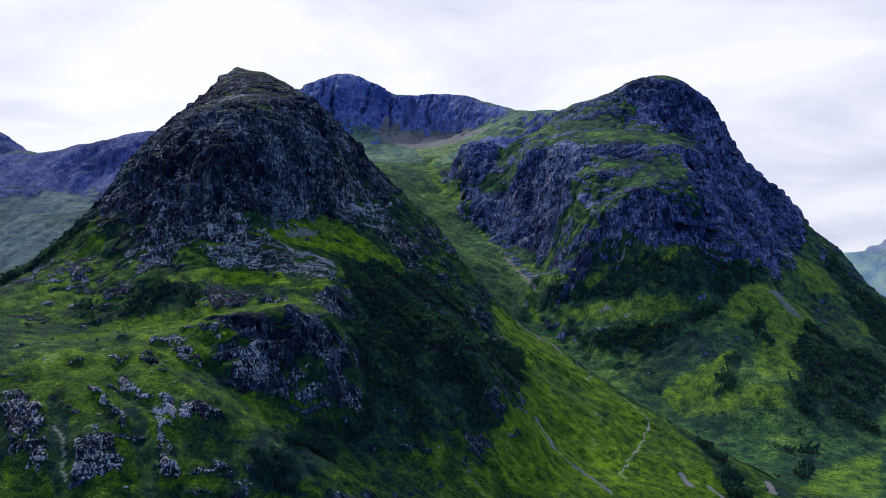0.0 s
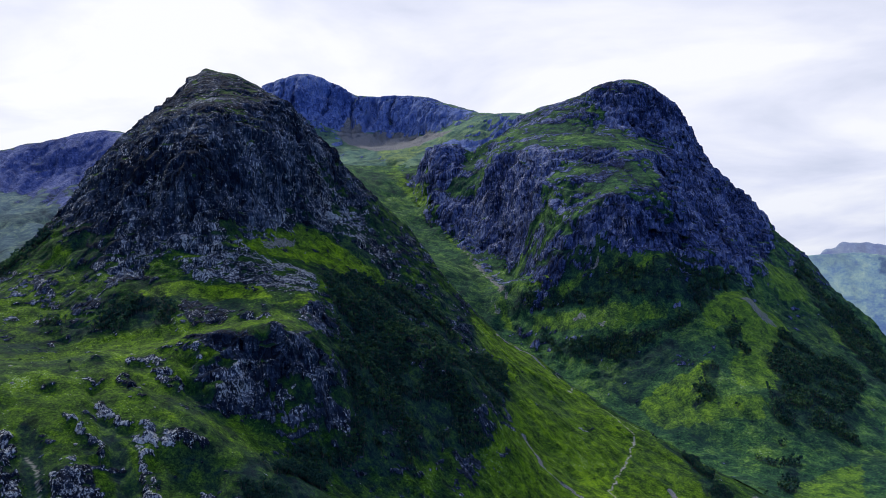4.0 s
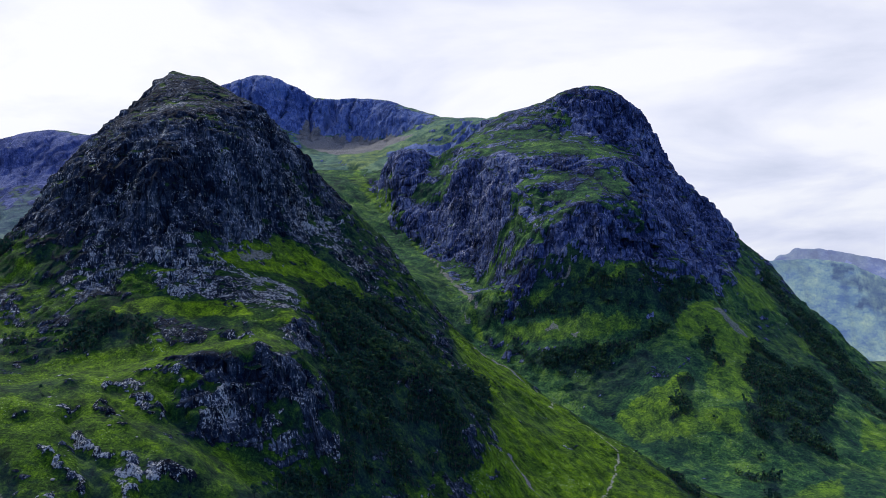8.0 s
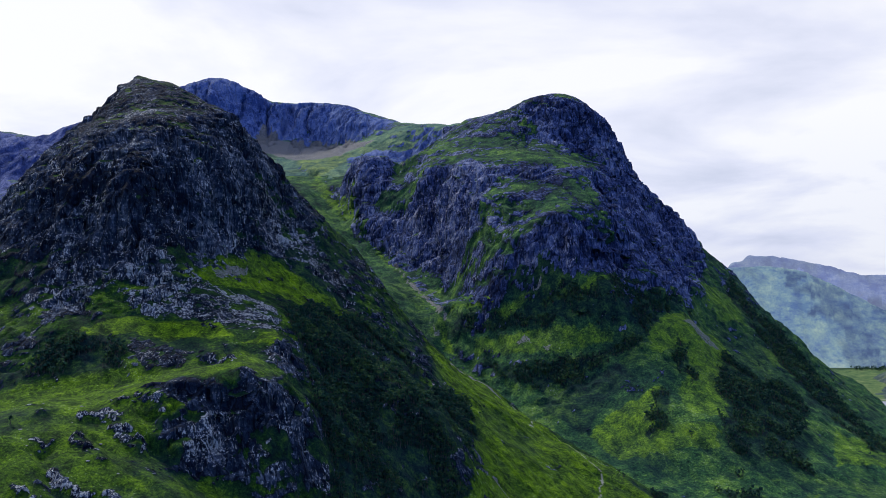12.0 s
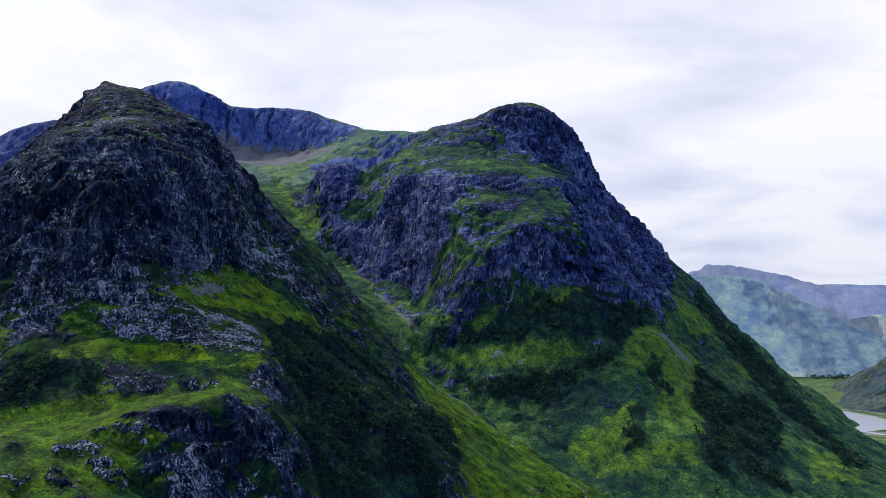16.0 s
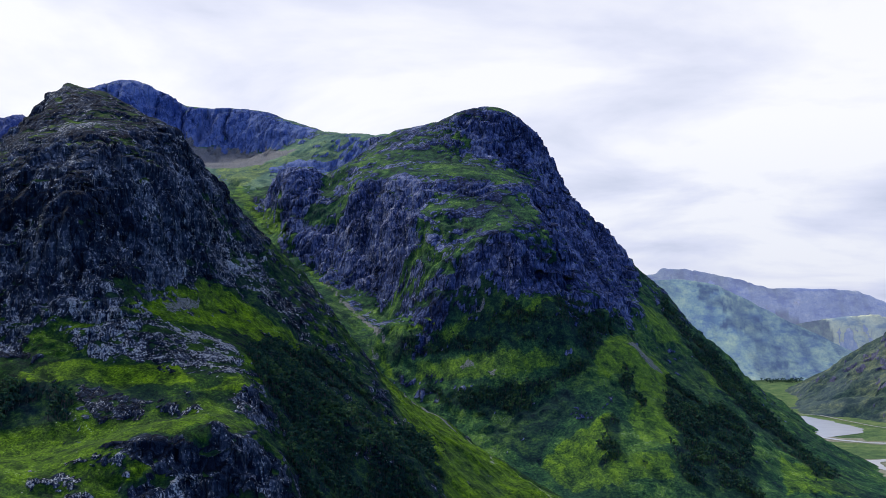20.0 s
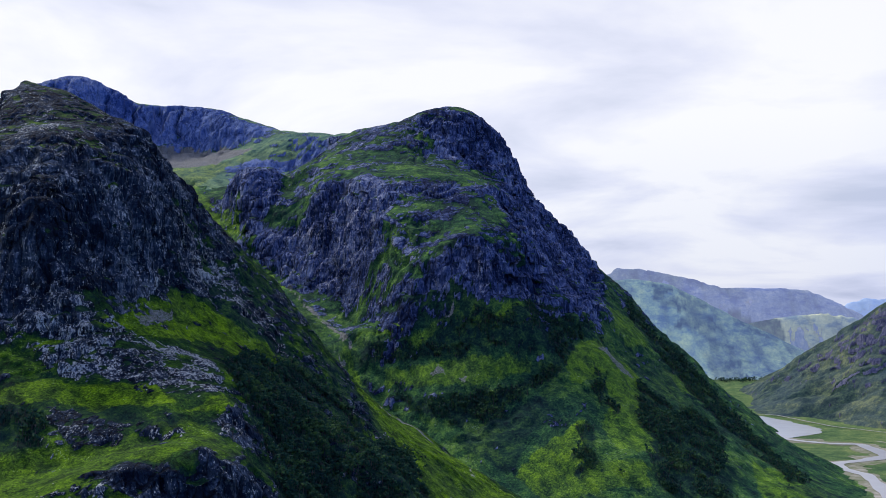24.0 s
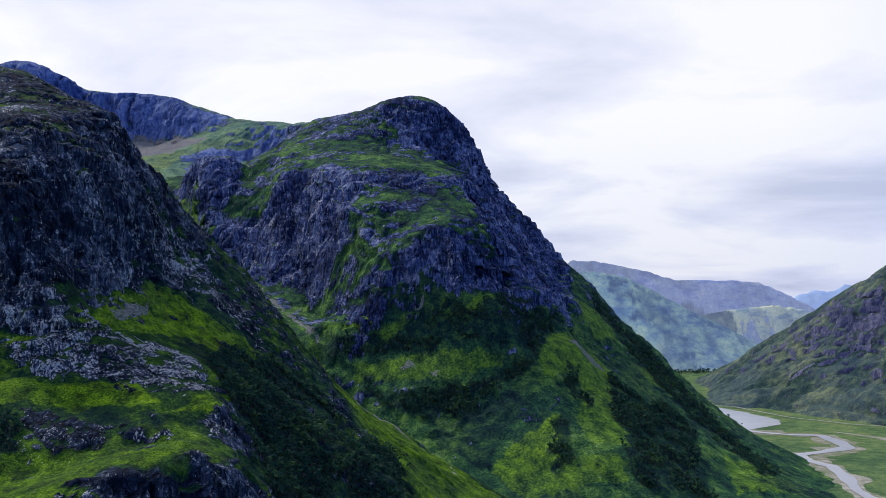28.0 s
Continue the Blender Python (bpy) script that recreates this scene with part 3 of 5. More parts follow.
LINES["gearr_block_side"] = [(-98, 770, 233), (-97, 830, 266), (-122, 905, 304), (-149, 935, 348)]
LINES["gearr_lower_slope"] = [(-420, 620, 265), (-283, 604, 238), (-232, 571, 214), (-186, 603, 207), (-110, 620, 190), (-60, 660, 165)]
LINES["gearr_lower_knolls"] = [(-420, 690, 285), (-260, 655, 255), (-219, 660, 250), (-170, 630, 232)]
LINES["gearr_foot"] = [(-700, 380, 150), (-450, 400, 130), (-250, 400, 105), (-100, 450, 85), (0, 560, 75), (70, 700, 75), (120, 850, 85), (200, 960, 85), (330, 1050, 75)]
LINES["gearr_wood"] = [(-125, 908, 301), (-42, 986, 278), (-10, 955, 253), (31, 999, 195), (75, 1042, 148), (129, 1055, 127)]
LINES["gearr_wood_low"] = [(-90, 760, 205), (-40, 800, 180), (20, 860, 150), (60, 930, 140)]
LINES["gearr_mid_flank"] = [(-1, 1381, 275), (60, 1230, 235), (75, 1130, 190)]
LINES["gearr_path"] = [(102, 1365, 208), (170, 1290, 175), (196, 1217, 156), (215, 1120, 120)]
LINES["burn"] = [(-400, 2680, 722), (-280, 2450, 650), (-222, 2300, 566), (-168, 2179, 480), (-88, 2000, 405), (-30, 1850, 350), (2, 1760, 280), (41, 1694, 235), (120, 1570, 180), (205, 1440, 135), (290, 1310, 100), (380, 1180, 80), (470, 1050, 72)]
LINES["burn_green_side"] = [(-150, 1880, 395), (-230, 2030, 448), (-310, 2200, 520), (-370, 2350, 605), (-450, 2550, 695)]
LINES["gearr_behind"] = [(-540, 2450, 700), (-470, 2200, 610), (-390, 1950, 530), (-270, 1700, 440), (-150, 1540, 345)]
LINES["dubh_crest"] = [(-48, 2800, 872), (36, 2600, 859), (109, 2480, 856), (182, 2413, 866), (248, 2420, 882), (300, 2440, 879), (345, 2490, 864), (368, 2530, 847)]
LINES["dubh_west_edge"] = [(368, 2530, 847), (395, 2530, 781), (424, 2530, 715), (478, 2528, 660), (546, 2524, 607), (562, 2480, 552), (592, 2450, 519), (667, 2400, 442), (706, 2330, 364), (739, 2270, 318), (787, 2230, 256), (846, 2170, 188)]
LINES["dubh_west_low"] = [(830, 2180, 193), (892, 2050, 126), (951, 1980, 92), (1005, 1930, 54)]
LINES["dubh_behind"] = [(300, 2900, 700), (560, 2800, 560), (760, 2680, 330), (900, 2500, 150), (1000, 2350, 75), (1060, 2200, 60)]
LINES["dubh_top_foot"] = [(-20, 2330, 735), (60, 2290, 735), (194, 2305, 757), (270, 2290, 725), (333, 2280, 691), (407, 2330, 646)]
LINES["dubh_crest_step"] = [(-269, 2480, 738), (-69, 2330, 723), (128, 2127, 686), (198, 2095, 676), (290, 2075, 650), (338, 2080, 615)]
LINES["dubh_upper_cliff_foot"] = [(-150, 2440, 700), (-65, 2138, 640), (54, 2060, 617), (144, 2003, 604), (221, 1990, 609), (289, 1990, 587)]
LINES["dubh_mid_terrace"] = [(19, 1996, 569), (81, 1900, 516), (155, 1890, 537), (219, 1880, 553), (286, 1900, 539)]
LINES["dubh_lower_cliff_top"] = [(20, 1946, 487), (62, 1860, 460), (150, 1830, 511), (210, 1810, 510), (267, 1850, 502), (325, 1880, 473), (412, 1990, 457)]
LINES["dubh_cliff_foot"] = [(-261, 2430, 722), (-138, 2245, 606), (-50, 2100, 498), (-6, 1990, 440), (30, 1885, 392), (60, 1812, 392), (80, 1800, 400), (147, 1775, 385), (210, 1775, 405), (276, 1745, 400), (330, 1800, 392), (417, 1870, 378), (490, 1990, 407)]
LINES["dubh_left_crag_top"] = [(-146, 2474, 722), (-143, 2318, 664), (-62, 2155, 578), (2, 2045, 522), (8, 1972, 486)]
LINES["dubh_west_face"] = [(361, 2080, 556), (445, 2200, 530), (525, 2330, 527)]
LINES["dubh_bench"] = [(-15, 1851, 376), (6, 1790, 341), (147, 1762, 362), (279, 1732, 378), (391, 1842, 359)]
LINES["dubh_slope_1"] = [(115, 1714, 298), (200, 1700, 305), (330, 1714, 314), (420, 1790, 330), (469, 1911, 336), (560, 2000, 330)]
LINES["dubh_slope_2"] = [(95, 1680, 255), (200, 1630, 235), (329, 1630, 257), (430, 1690, 255), (520, 1760, 240), (650, 1900, 230)]
LINES["dubh_slope_3"] = [(200, 1530, 165), (300, 1520, 185), (390, 1510, 188), (488, 1650, 219), (600, 1700, 180), (740, 1850, 150)]
LINES["dubh_toe"] = [(380, 1320, 95), (480, 1400, 110), (600, 1480, 105), (740, 1600, 100), (850, 1750, 92), (950, 1930, 85), (1010, 2100, 75)]
LINES["dubh_out"] = [(520, 1150, 60), (760, 1350, 55), (980, 1650, 50), (1120, 1950, 50), (1150, 2200, 45)]
LINES["lochan_crest"] = [(-906, 3160, 1057), (-861, 3200, 1106), (-788, 3217, 1124), (-735, 3240, 1099), (-660, 3300, 1070), (-633, 3310, 1064), (-550, 3290, 1050), (-471, 3280, 1053), (-405, 3230, 1024), (-301, 3150, 979), (-201, 3060, 945), (-142, 2990, 929), (-48, 2800, 872)]
LINES["lochan_left"] = [(-1000, 3180, 1040), (-1150, 3300, 940), (-1400, 3500, 860)]
LINES["lochan_cliff_foot"] = [(-834, 3110, 995), (-764, 3130, 979), (-650, 3210, 968), (-579, 3190, 916), (-452, 3170, 892), (-351, 3110, 898), (-252, 3030, 901)]
LINES["coire_floor"] = [(-600, 2900, 800), (-443, 2715, 733), (-401, 2713, 750), (-250, 2720, 745), (-100, 2760, 760)]
LINES["coire_lip"] = [(-250, 2600, 715), (-146, 2474, 722)]
LINES["lochan_behind"] = [(-1400, 3900, 600), (-800, 3900, 700), (-300, 3900, 650), (100, 3500, 600)]
LINES["gearr_coire_side"] = [(-700, 2620, 730), (-600, 2400, 690), (-470, 2150, 640)]
LINES["gabhail_floor"] = [(-720, 700, 250), (-780, 1000, 240), (-850, 1400, 290), (-940, 1900, 370), (-1020, 2500, 450), (-1100, 3000, 560)]
LINES["gabhail_far"] = [(-1000, 1000, 200), (-1050, 1700, 300), (-1150, 2400, 400)]
LINES_WEST = {}
LINES_WEST["bidean_crest"] = [(-3298, 4250, 1333), (-3015, 4250, 1252), (-2828, 4250, 1148), (-2735, 4250, 1084), (-2614, 4250, 1059), (-2466, 4250, 1074), (-2290, 4250, 1099), (-2134, 4250, 1129), (-2037, 4250, 1153), (-1931, 4250, 1131), (-1852, 4250, 1117), (-1731, 4250, 1152), (-1577, 4200, 1187), (-1439, 4200, 1210)]
LINES_WEST["bidean_cliff_foot"] = [(-3050, 3950, 946), (-2619, 3950, 935), (-2421, 3950, 892), (-2119, 3950, 872), (-1897, 3950, 918), (-1789, 3950, 944), (-1620, 3950, 942)]
LINES_WEST["bidean_mid"] = [(-2530, 3300, 579), (-2171, 3300, 618), (-1937, 3300, 635), (-1708, 3300, 621), (-1627, 3300, 648)]
LINES_WEST["bidean_foot"] = [(-2156, 2700, 387), (-1759, 2700, 412), (-1568, 2700, 471), (-1381, 2700, 504), (-1256, 2700, 526)]
LINES_WEST["bidean_back"] = [(-2600, 4600, 900), (-1500, 4600, 800), (-800, 4600, 700)]
LINES_GLEN = {}
LINES_GLEN["eagach_edge"] = [(1955, 2950, 604), (1865, 3030, 523), (1836, 3200, 454), (1786, 3330, 388), (1740, 3440, 321), (1682, 3540, 254), (1604, 3610, 177), (1491, 3650, 92)]
LINES_GLEN["eagach_foot"] = [(1490, 3649, 84), (1347, 3217, 84), (1375, 3002, 84), (1422, 2791, 84), (1457, 2621, 84), (1487, 2495, 84), (1540, 2284, 84)]
LINES_GLEN["eagach_mid"] = [(1485, 3330, 142), (1554, 3150, 199), (1625, 3000, 259), (1723, 2830, 332), (1823, 2680, 399)]
LINES_GLEN["eagach_back"] = [(1700, 4100, 60), (1900, 3900, 200), (2200, 3600, 300), (2400, 3200, 350)]
LINES_GLEN["eagach_low"] = [(1300, 4000, 40), (1230, 3500, 60), (1290, 2950, 60), (1400, 2400, 55)]
LINES_HILL = {}
LINES_HILL["ballachulish_crest"] = [(991, 4350, 540), (1144, 4350, 552), (1336, 4350, 562), (1440, 4350, 548), (1493, 4350, 534), (1590, 4350, 486), (1705, 4340, 424), (1864, 4330, 346), (2000, 4300, 276), (2113, 4250, 210)]
LINES_HILL["ballachulish_foot"] = [(989, 4080, 177), (1301, 4080, 150), (1648, 4080, 134), (1851, 4080, 143), (2111, 4080, 163)]
LINES_HILL["ballachulish_mid"] = [(1030, 4220, 383), (1355, 4220, 358), (1610, 4220, 320), (1808, 4200, 234)]
LINES_HILL["ballachulish_back"] = [(1000, 4480, 100), (1500, 4480, 100), (2000, 4480, 100)]
LINES_RIDGE = {}
LINES_RIDGE["far_crest"] = [(1046, 4560, 540), (1160, 4560, 572), (1232, 4560, 614), (1300, 4560, 652), (1360, 4560, 640), (1409, 4560, 632), (1546, 4560, 606), (1713, 4560, 574), (1830, 4560, 547), (1995, 4560, 541), (2130, 4560, 543), (2235, 4560, 536), (2292, 4555, 510), (2400, 4550, 456), (2470, 4550, 424), (2647, 4550, 323)]
LINES_RIDGE["far_foot"] = [(1013, 4440, 258), (1674, 4440, 227), (2089, 4440, 223), (2603, 4440, 179)]
LINES_RIDGE["far_back"] = [(1000, 4640, 200), (2300, 4640, 200)]
LINES_PALE = {}
LINES_PALE["pale_crest"] = [(1749, 4420, 350), (1926, 4420, 388), (2094, 4420, 416), (2263, 4420, 424), (2377, 4420, 408), (2480, 4420, 366), (2653, 4420, 312), (2947, 4420, 243)]
LINES_PALE["pale_foot"] = [(1707, 4330, 156), (2113, 4330, 151), (2590, 4330, 145), (2937, 4330, 128)]
LINES_PALE["pale_back"] = [(1400, 4520, 100), (2400, 4520, 100)]
LINES_BLUE = {}
LINES_BLUE["blue_crest"] = [(2304, 4680, 400), (2439, 4680, 466), (2500, 4680, 488), (2592, 4680, 524), (2684, 4680, 515), (2778, 4680, 541), (2871, 4680, 522), (2967, 4680, 505), (3139, 4680, 433), (3462, 4680, 447)]
LINES_BLUE["blue_foot"] = [(2258, 4600, 189), (2766, 4600, 184), (3452, 4600, 177)]
LINES_BLUE["blue_back"] = [(1700, 4760, 100), (2700, 4760, 100)]

# zones of ground cover: an area or a line, what grows there, how much, half-width in metres, places in plan
ZONES = []


def zone(shape, kind, amount, width, *knots):
    ZONES.append((shape, kind, amount, width, knots))


# the near peak and its terraces
zone("poly", "rock", 1, 0, (-416, 1030), (-390, 1082), (-302, 1162), (-254, 1153), (-221, 1079), (-222, 1062), (-232, 1009), (-257, 975), (-269, 923), (-285, 911), (-304, 907), (-324, 882), (-336, 863), (-357, 865))
zone("poly", "rock", 0.9, 0, (-288, 911), (-269, 924), (-247, 957), (-216, 962), (-186, 976), (-153, 929), (-144, 906), (-157, 869), (-173, 854), (-210, 872), (-232, 880), (-254, 872), (-274, 876), (-298, 891))
zone("poly", "pale", 0.8, 0, (-288, 911), (-269, 924), (-247, 957), (-216, 962), (-186, 976), (-153, 929), (-144, 906), (-157, 869), (-173, 854), (-210, 872), (-232, 880), (-254, 872), (-274, 876), (-298, 891))
zone("poly", "pale", 0.7, 0, (-277, 948), (-263, 966), (-252, 946), (-265, 926), (-274, 928))
zone("poly", "pale", 0.5, 0, (-228, 1065), (-218, 1076), (-218, 1063), (-230, 1026))
zone("poly", "pale", 0.5, 0, (-389, 945), (-348, 930), (-292, 915), (-278, 872), (-326, 876), (-367, 892))
zone("line", "pale", 1, 5, (-425, 1039), (-410, 1020), (-390, 986))
zone("line", "pale", 0.9, 5, (-362, 971), (-352, 968))
zone("poly", "grass", 1, 0, (-262, 925), (-247, 958), (-236, 1001), (-215, 1064), (-200, 1078), (-178, 1092), (-148, 1099), (-122, 1119), (-102, 1136), (-114, 1097), (-132, 1064), (-151, 1032), (-179, 1031), (-199, 987), (-221, 960), (-239, 949), (-253, 922))
zone("poly", "stony", 0.6, 0, (-262, 925), (-247, 958), (-236, 1001), (-215, 1064), (-200, 1078), (-178, 1092), (-148, 1099), (-122, 1119), (-102, 1136), (-114, 1097), (-132, 1064), (-151, 1032), (-179, 1031), (-199, 987), (-221, 960), (-239, 949), (-253, 922))
zone("poly", "scree", 0.8, 0, (-234, 981), (-222, 1016), (-209, 1035), (-210, 1013), (-225, 978))
zone("poly", "grass", 0.8, 0, (-297, 895), (-285, 910), (-272, 909), (-277, 908), (-288, 889))
zone("poly", "grass", 1, 0, (-322, 853), (-302, 860), (-272, 869), (-243, 870), (-226, 876), (-196, 873), (-180, 851), (-195, 848), (-218, 845), (-235, 839), (-245, 842), (-265, 849), (-287, 844), (-303, 838))
zone("poly", "stony", 0.45, 0, (-322, 853), (-302, 860), (-272, 869), (-243, 870), (-226, 876), (-196, 873), (-180, 851), (-195, 848), (-218, 845), (-235, 839), (-245, 842), (-265, 849), (-287, 844), (-303, 838))
zone("poly", "grass", 1, 0, (-175, 842), (-160, 859), (-152, 870), (-142, 885), (-145, 850), (-163, 848))
zone("poly", "rock", 1, 0, (-270, 841), (-245, 843), (-228, 831), (-179, 837), (-180, 819), (-210, 815), (-247, 806), (-260, 807))
zone("poly", "rock", 0.7, 0, (-167, 845), (-151, 849), (-143, 884), (-130, 881), (-121, 834), (-130, 820), (-144, 834), (-157, 840))
zone("poly", "rock", 0.5, 0, (-225, 862), (-210, 870), (-187, 876), (-181, 857), (-203, 859), (-219, 849))
zone("poly", "wood", 0.7, 0, (-349, 839), (-328, 844), (-301, 834), (-272, 829), (-262, 809), (-290, 804), (-310, 800), (-336, 809))
zone("poly", "grass", 0.5, 0, (-324, 781), (-293, 801), (-247, 804), (-210, 813), (-175, 834), (-161, 837), (-148, 815), (-133, 785), (-143, 766), (-169, 770), (-178, 753), (-205, 764), (-215, 739), (-219, 728), (-209, 714), (-205, 691), (-200, 683), (-267, 643))
zone("poly", "grass", 0.34, 0, (-382, 672), (-397, 742), (-349, 801), (-286, 795), (-237, 804), (-195, 816), (-228, 795), (-214, 730), (-214, 717), (-222, 711), (-218, 686), (-182, 686), (-148, 705), (-126, 713), (-131, 632), (-132, 608), (-121, 581), (-267, 506))
zone("poly", "rock", 1, 0, (-216, 735), (-204, 758), (-176, 747), (-161, 750), (-155, 760), (-139, 768), (-125, 785), (-111, 796), (-104, 782), (-99, 775), (-101, 768), (-179, 695), (-191, 696), (-200, 710), (-188, 728), (-171, 726), (-165, 736), (-190, 736), (-209, 731))
zone("poly", "grass", 0.8, 0, (-206, 729), (-190, 735), (-174, 731), (-188, 728), (-201, 716))
zone("poly", "pale", 1, 0, (-189, 725), (-168, 730), (-159, 727), (-167, 710), (-181, 696))
zone("poly", "pale", 0.6, 0, (-143, 737), (-123, 749), (-120, 743), (-141, 736))
zone("poly", "pale", 0.6, 0, (-189, 727), (-170, 732), (-158, 726), (-171, 709), (-185, 705))
zone("line", "knoll", 0.8, 3, (-189, 813), (-176, 814), (-159, 795))
zone("line", "knoll", 0.8, 2.5, (-159, 765), (-145, 773))
zone("line", "knoll", 1, 3, (-299, 718), (-292, 720))
zone("line", "knoll", 1, 3.5, (-257, 703), (-244, 708))
zone("line", "knoll", 1, 4, (-241, 712), (-229, 708), (-216, 693))
zone("line", "knoll", 1, 4, (-249, 671), (-235, 662), (-226, 652))
zone("line", "knoll", 1, 3.5, (-216, 692), (-209, 687))
zone("line", "knoll", 1, 3, (-273, 660), (-261, 662))
zone("line", "knoll", 0.7, 2, (-241, 721), (-227, 725))
zone("poly", "knoll", 1, 0, (-325, 588), (-311, 592), (-287, 579), (-257, 536), (-261, 530), (-283, 536), (-300, 552))
zone("line", "knoll", 1, 4, (-259, 607), (-246, 598))
zone("line", "knoll", 1, 4, (-244, 595), (-221, 580))
zone("poly", "knoll", 1, 0, (-247, 562), (-237, 576), (-221, 566), (-205, 554), (-209, 546), (-224, 528), (-240, 547))
zone("line", "knoll", 1, 4.5, (-249, 631), (-225, 617), (-206, 620), (-195, 607))
zone("line", "knoll", 1, 4.5, (-205, 604), (-188, 583), (-174, 563))
zone("line", "knoll", 1, 4, (-185, 615), (-166, 620))
zone("line", "knoll", 1, 4.5, (-233, 694), (-218, 686), (-206, 690))
zone("line", "knoll", 1, 4.5, (-243, 665), (-222, 651))
zone("line", "knoll", 1, 3, (-210, 727), (-198, 714))
zone("line", "knoll", 0.9, 3, (-363, 661), (-356, 669))
zone("line", "knoll", 0.9, 3, (-336, 628), (-328, 635))
zone("line", "knoll", 0.9, 3.5, (-308, 643), (-293, 639))
zone("line", "knoll", 0.8, 2, (-337, 688), (-359, 757))
zone("line", "knoll", 0.8, 2.5, (-286, 695), (-278, 710))
zone("line", "knoll", 0.9, 3, (-158, 576), (-146, 590))
zone("line", "knoll", 0.9, 3, (-162, 557), (-150, 560))
# gullies are cut, and the dark heath tone follows them
zone("line", "gully", 1, 4, (-270, 661), (-241, 616), (-215, 591), (-197, 572), (-179, 545))
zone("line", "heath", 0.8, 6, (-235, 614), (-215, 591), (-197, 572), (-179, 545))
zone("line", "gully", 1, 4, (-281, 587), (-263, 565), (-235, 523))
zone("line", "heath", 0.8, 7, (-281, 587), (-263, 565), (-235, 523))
zone("line", "path", 0.7, 0.7, (-270, 573), (-252, 553), (-238, 528))
zone("line", "gully", 1, 3, (-214, 717), (-201, 694), (-189, 691))
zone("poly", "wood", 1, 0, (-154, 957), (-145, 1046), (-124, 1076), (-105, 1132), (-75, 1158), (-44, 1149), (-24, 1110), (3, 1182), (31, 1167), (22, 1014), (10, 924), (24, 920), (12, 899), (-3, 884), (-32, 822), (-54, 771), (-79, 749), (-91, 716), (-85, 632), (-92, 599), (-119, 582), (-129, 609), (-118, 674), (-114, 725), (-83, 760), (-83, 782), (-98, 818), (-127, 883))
zone("poly", "rock", 0.7, 0, (-100, 972), (-94, 1104), (-59, 1089), (-11, 943), (-28, 927), (-65, 927))
zone("poly", "pale", 0.6, 0, (-73, 1070), (-51, 1060), (-11, 943), (-23, 934), (-42, 952))
zone("poly", "grass", 0.8, 0, (-67, 962), (-67, 1075), (-48, 979))
zone("poly", "grass", 0.15, 0, (-84, 712), (-53, 767), (-30, 811), (-1, 866), (25, 888), (47, 842), (-79, 613))
zone("poly", "grass", 0.7, 0, (-36, 1317), (-13, 1331), (33, 1368), (66, 1370), (250, 1155), (277, 1071), (41, 840), (23, 902), (39, 1035), (14, 1123), (-17, 1177))
zone("poly", "grass", 1, 0, (103, 1051), (148, 1072), (151, 1028), (141, 1002), (117, 1017))
zone("poly", "stony", 0.8, 0, (-134, 1194), (-113, 1238), (-67, 1248), (-26, 1212), (2, 1160), (-19, 1127), (-69, 1166), (-109, 1151))
zone("poly", "heath", 0.7, 0, (-88, 1234), (-61, 1264), (-24, 1224), (11, 1150), (-13, 1146), (-44, 1154))
zone("line", "scree", 1, 4, (2, 1329), (33, 1368), (67, 1351))
zone("line", "scree", 1, 4, (51, 1050), (73, 1002))
zone("line", "scree", 1, 3, (74, 993), (105, 996), (136, 962))
zone("line", "scree", 1, 5, (215, 1084), (224, 1055))
zone("line", "scree", 0.9, 4, (246, 1070), (257, 1054))
zone("line", "path", 0.9, 0.7, (84, 1365), (106, 1306), (103, 1245))
zone("line", "path", 0.9, 0.7, (140, 1282), (170, 1210), (182, 1190), (181, 1173), (171, 1130), (155, 1072), (147, 1038), (151, 1009))
zone("poly", "heath", 0.6, 0, (-232, 1160), (-217, 1209), (-167, 1242), (-113, 1194), (-91, 1158), (-108, 1132), (-128, 1113), (-163, 1120), (-199, 1089), (-212, 1081))
zone("poly", "pale", 0.6, 0, (-232, 1160), (-217, 1209), (-167, 1242), (-113, 1194), (-91, 1158), (-108, 1132), (-128, 1113), (-163, 1120), (-199, 1089), (-212, 1081))
zone("poly", "stony", 0.7, 0, (-232, 1160), (-217, 1209), (-167, 1242), (-113, 1194), (-91, 1158), (-108, 1132), (-128, 1113), (-163, 1120), (-199, 1089), (-212, 1081))
zone("poly", "grass", 0.5, 0, (-427, 760), (-458, 836), (-472, 895), (-441, 941), (-426, 925), (-416, 886), (-366, 809), (-401, 785))
zone("poly", "stony", 0.8, 0, (-427, 760), (-458, 836), (-472, 895), (-441, 941), (-426, 925), (-416, 886), (-366, 809), (-401, 785))
# the domed mountain and the corrie
zone("poly", "rock", 1, 0, (-326, 2839), (-245, 2869), (-160, 2805), (-159, 2296), (-209, 2284), (-259, 2396))
zone("poly", "rock", 0.9, 0, (-367, 2611), (-281, 2467), (-277, 2437), (-336, 2487))
zone("poly", "rock", 0.9, 0, (-459, 2815), (-413, 2804), (-383, 2702), (-442, 2747))
# the near peak and its terraces
zone("poly", "rock", 0.9, 0, (-196, 1258), (-183, 1258), (-193, 1254))
# the domed mountain and the corrie
zone("poly", "rock", 1, 0, (-245, 2340), (-168, 2243), (-90, 2198), (-67, 2231), (33, 2151), (90, 2078), (77, 2038), (53, 2018), (49, 1950), (-15, 1965), (-74, 2071), (-106, 2066), (-120, 2067), (-133, 2102), (-157, 2184), (-206, 2257), (-228, 2296))
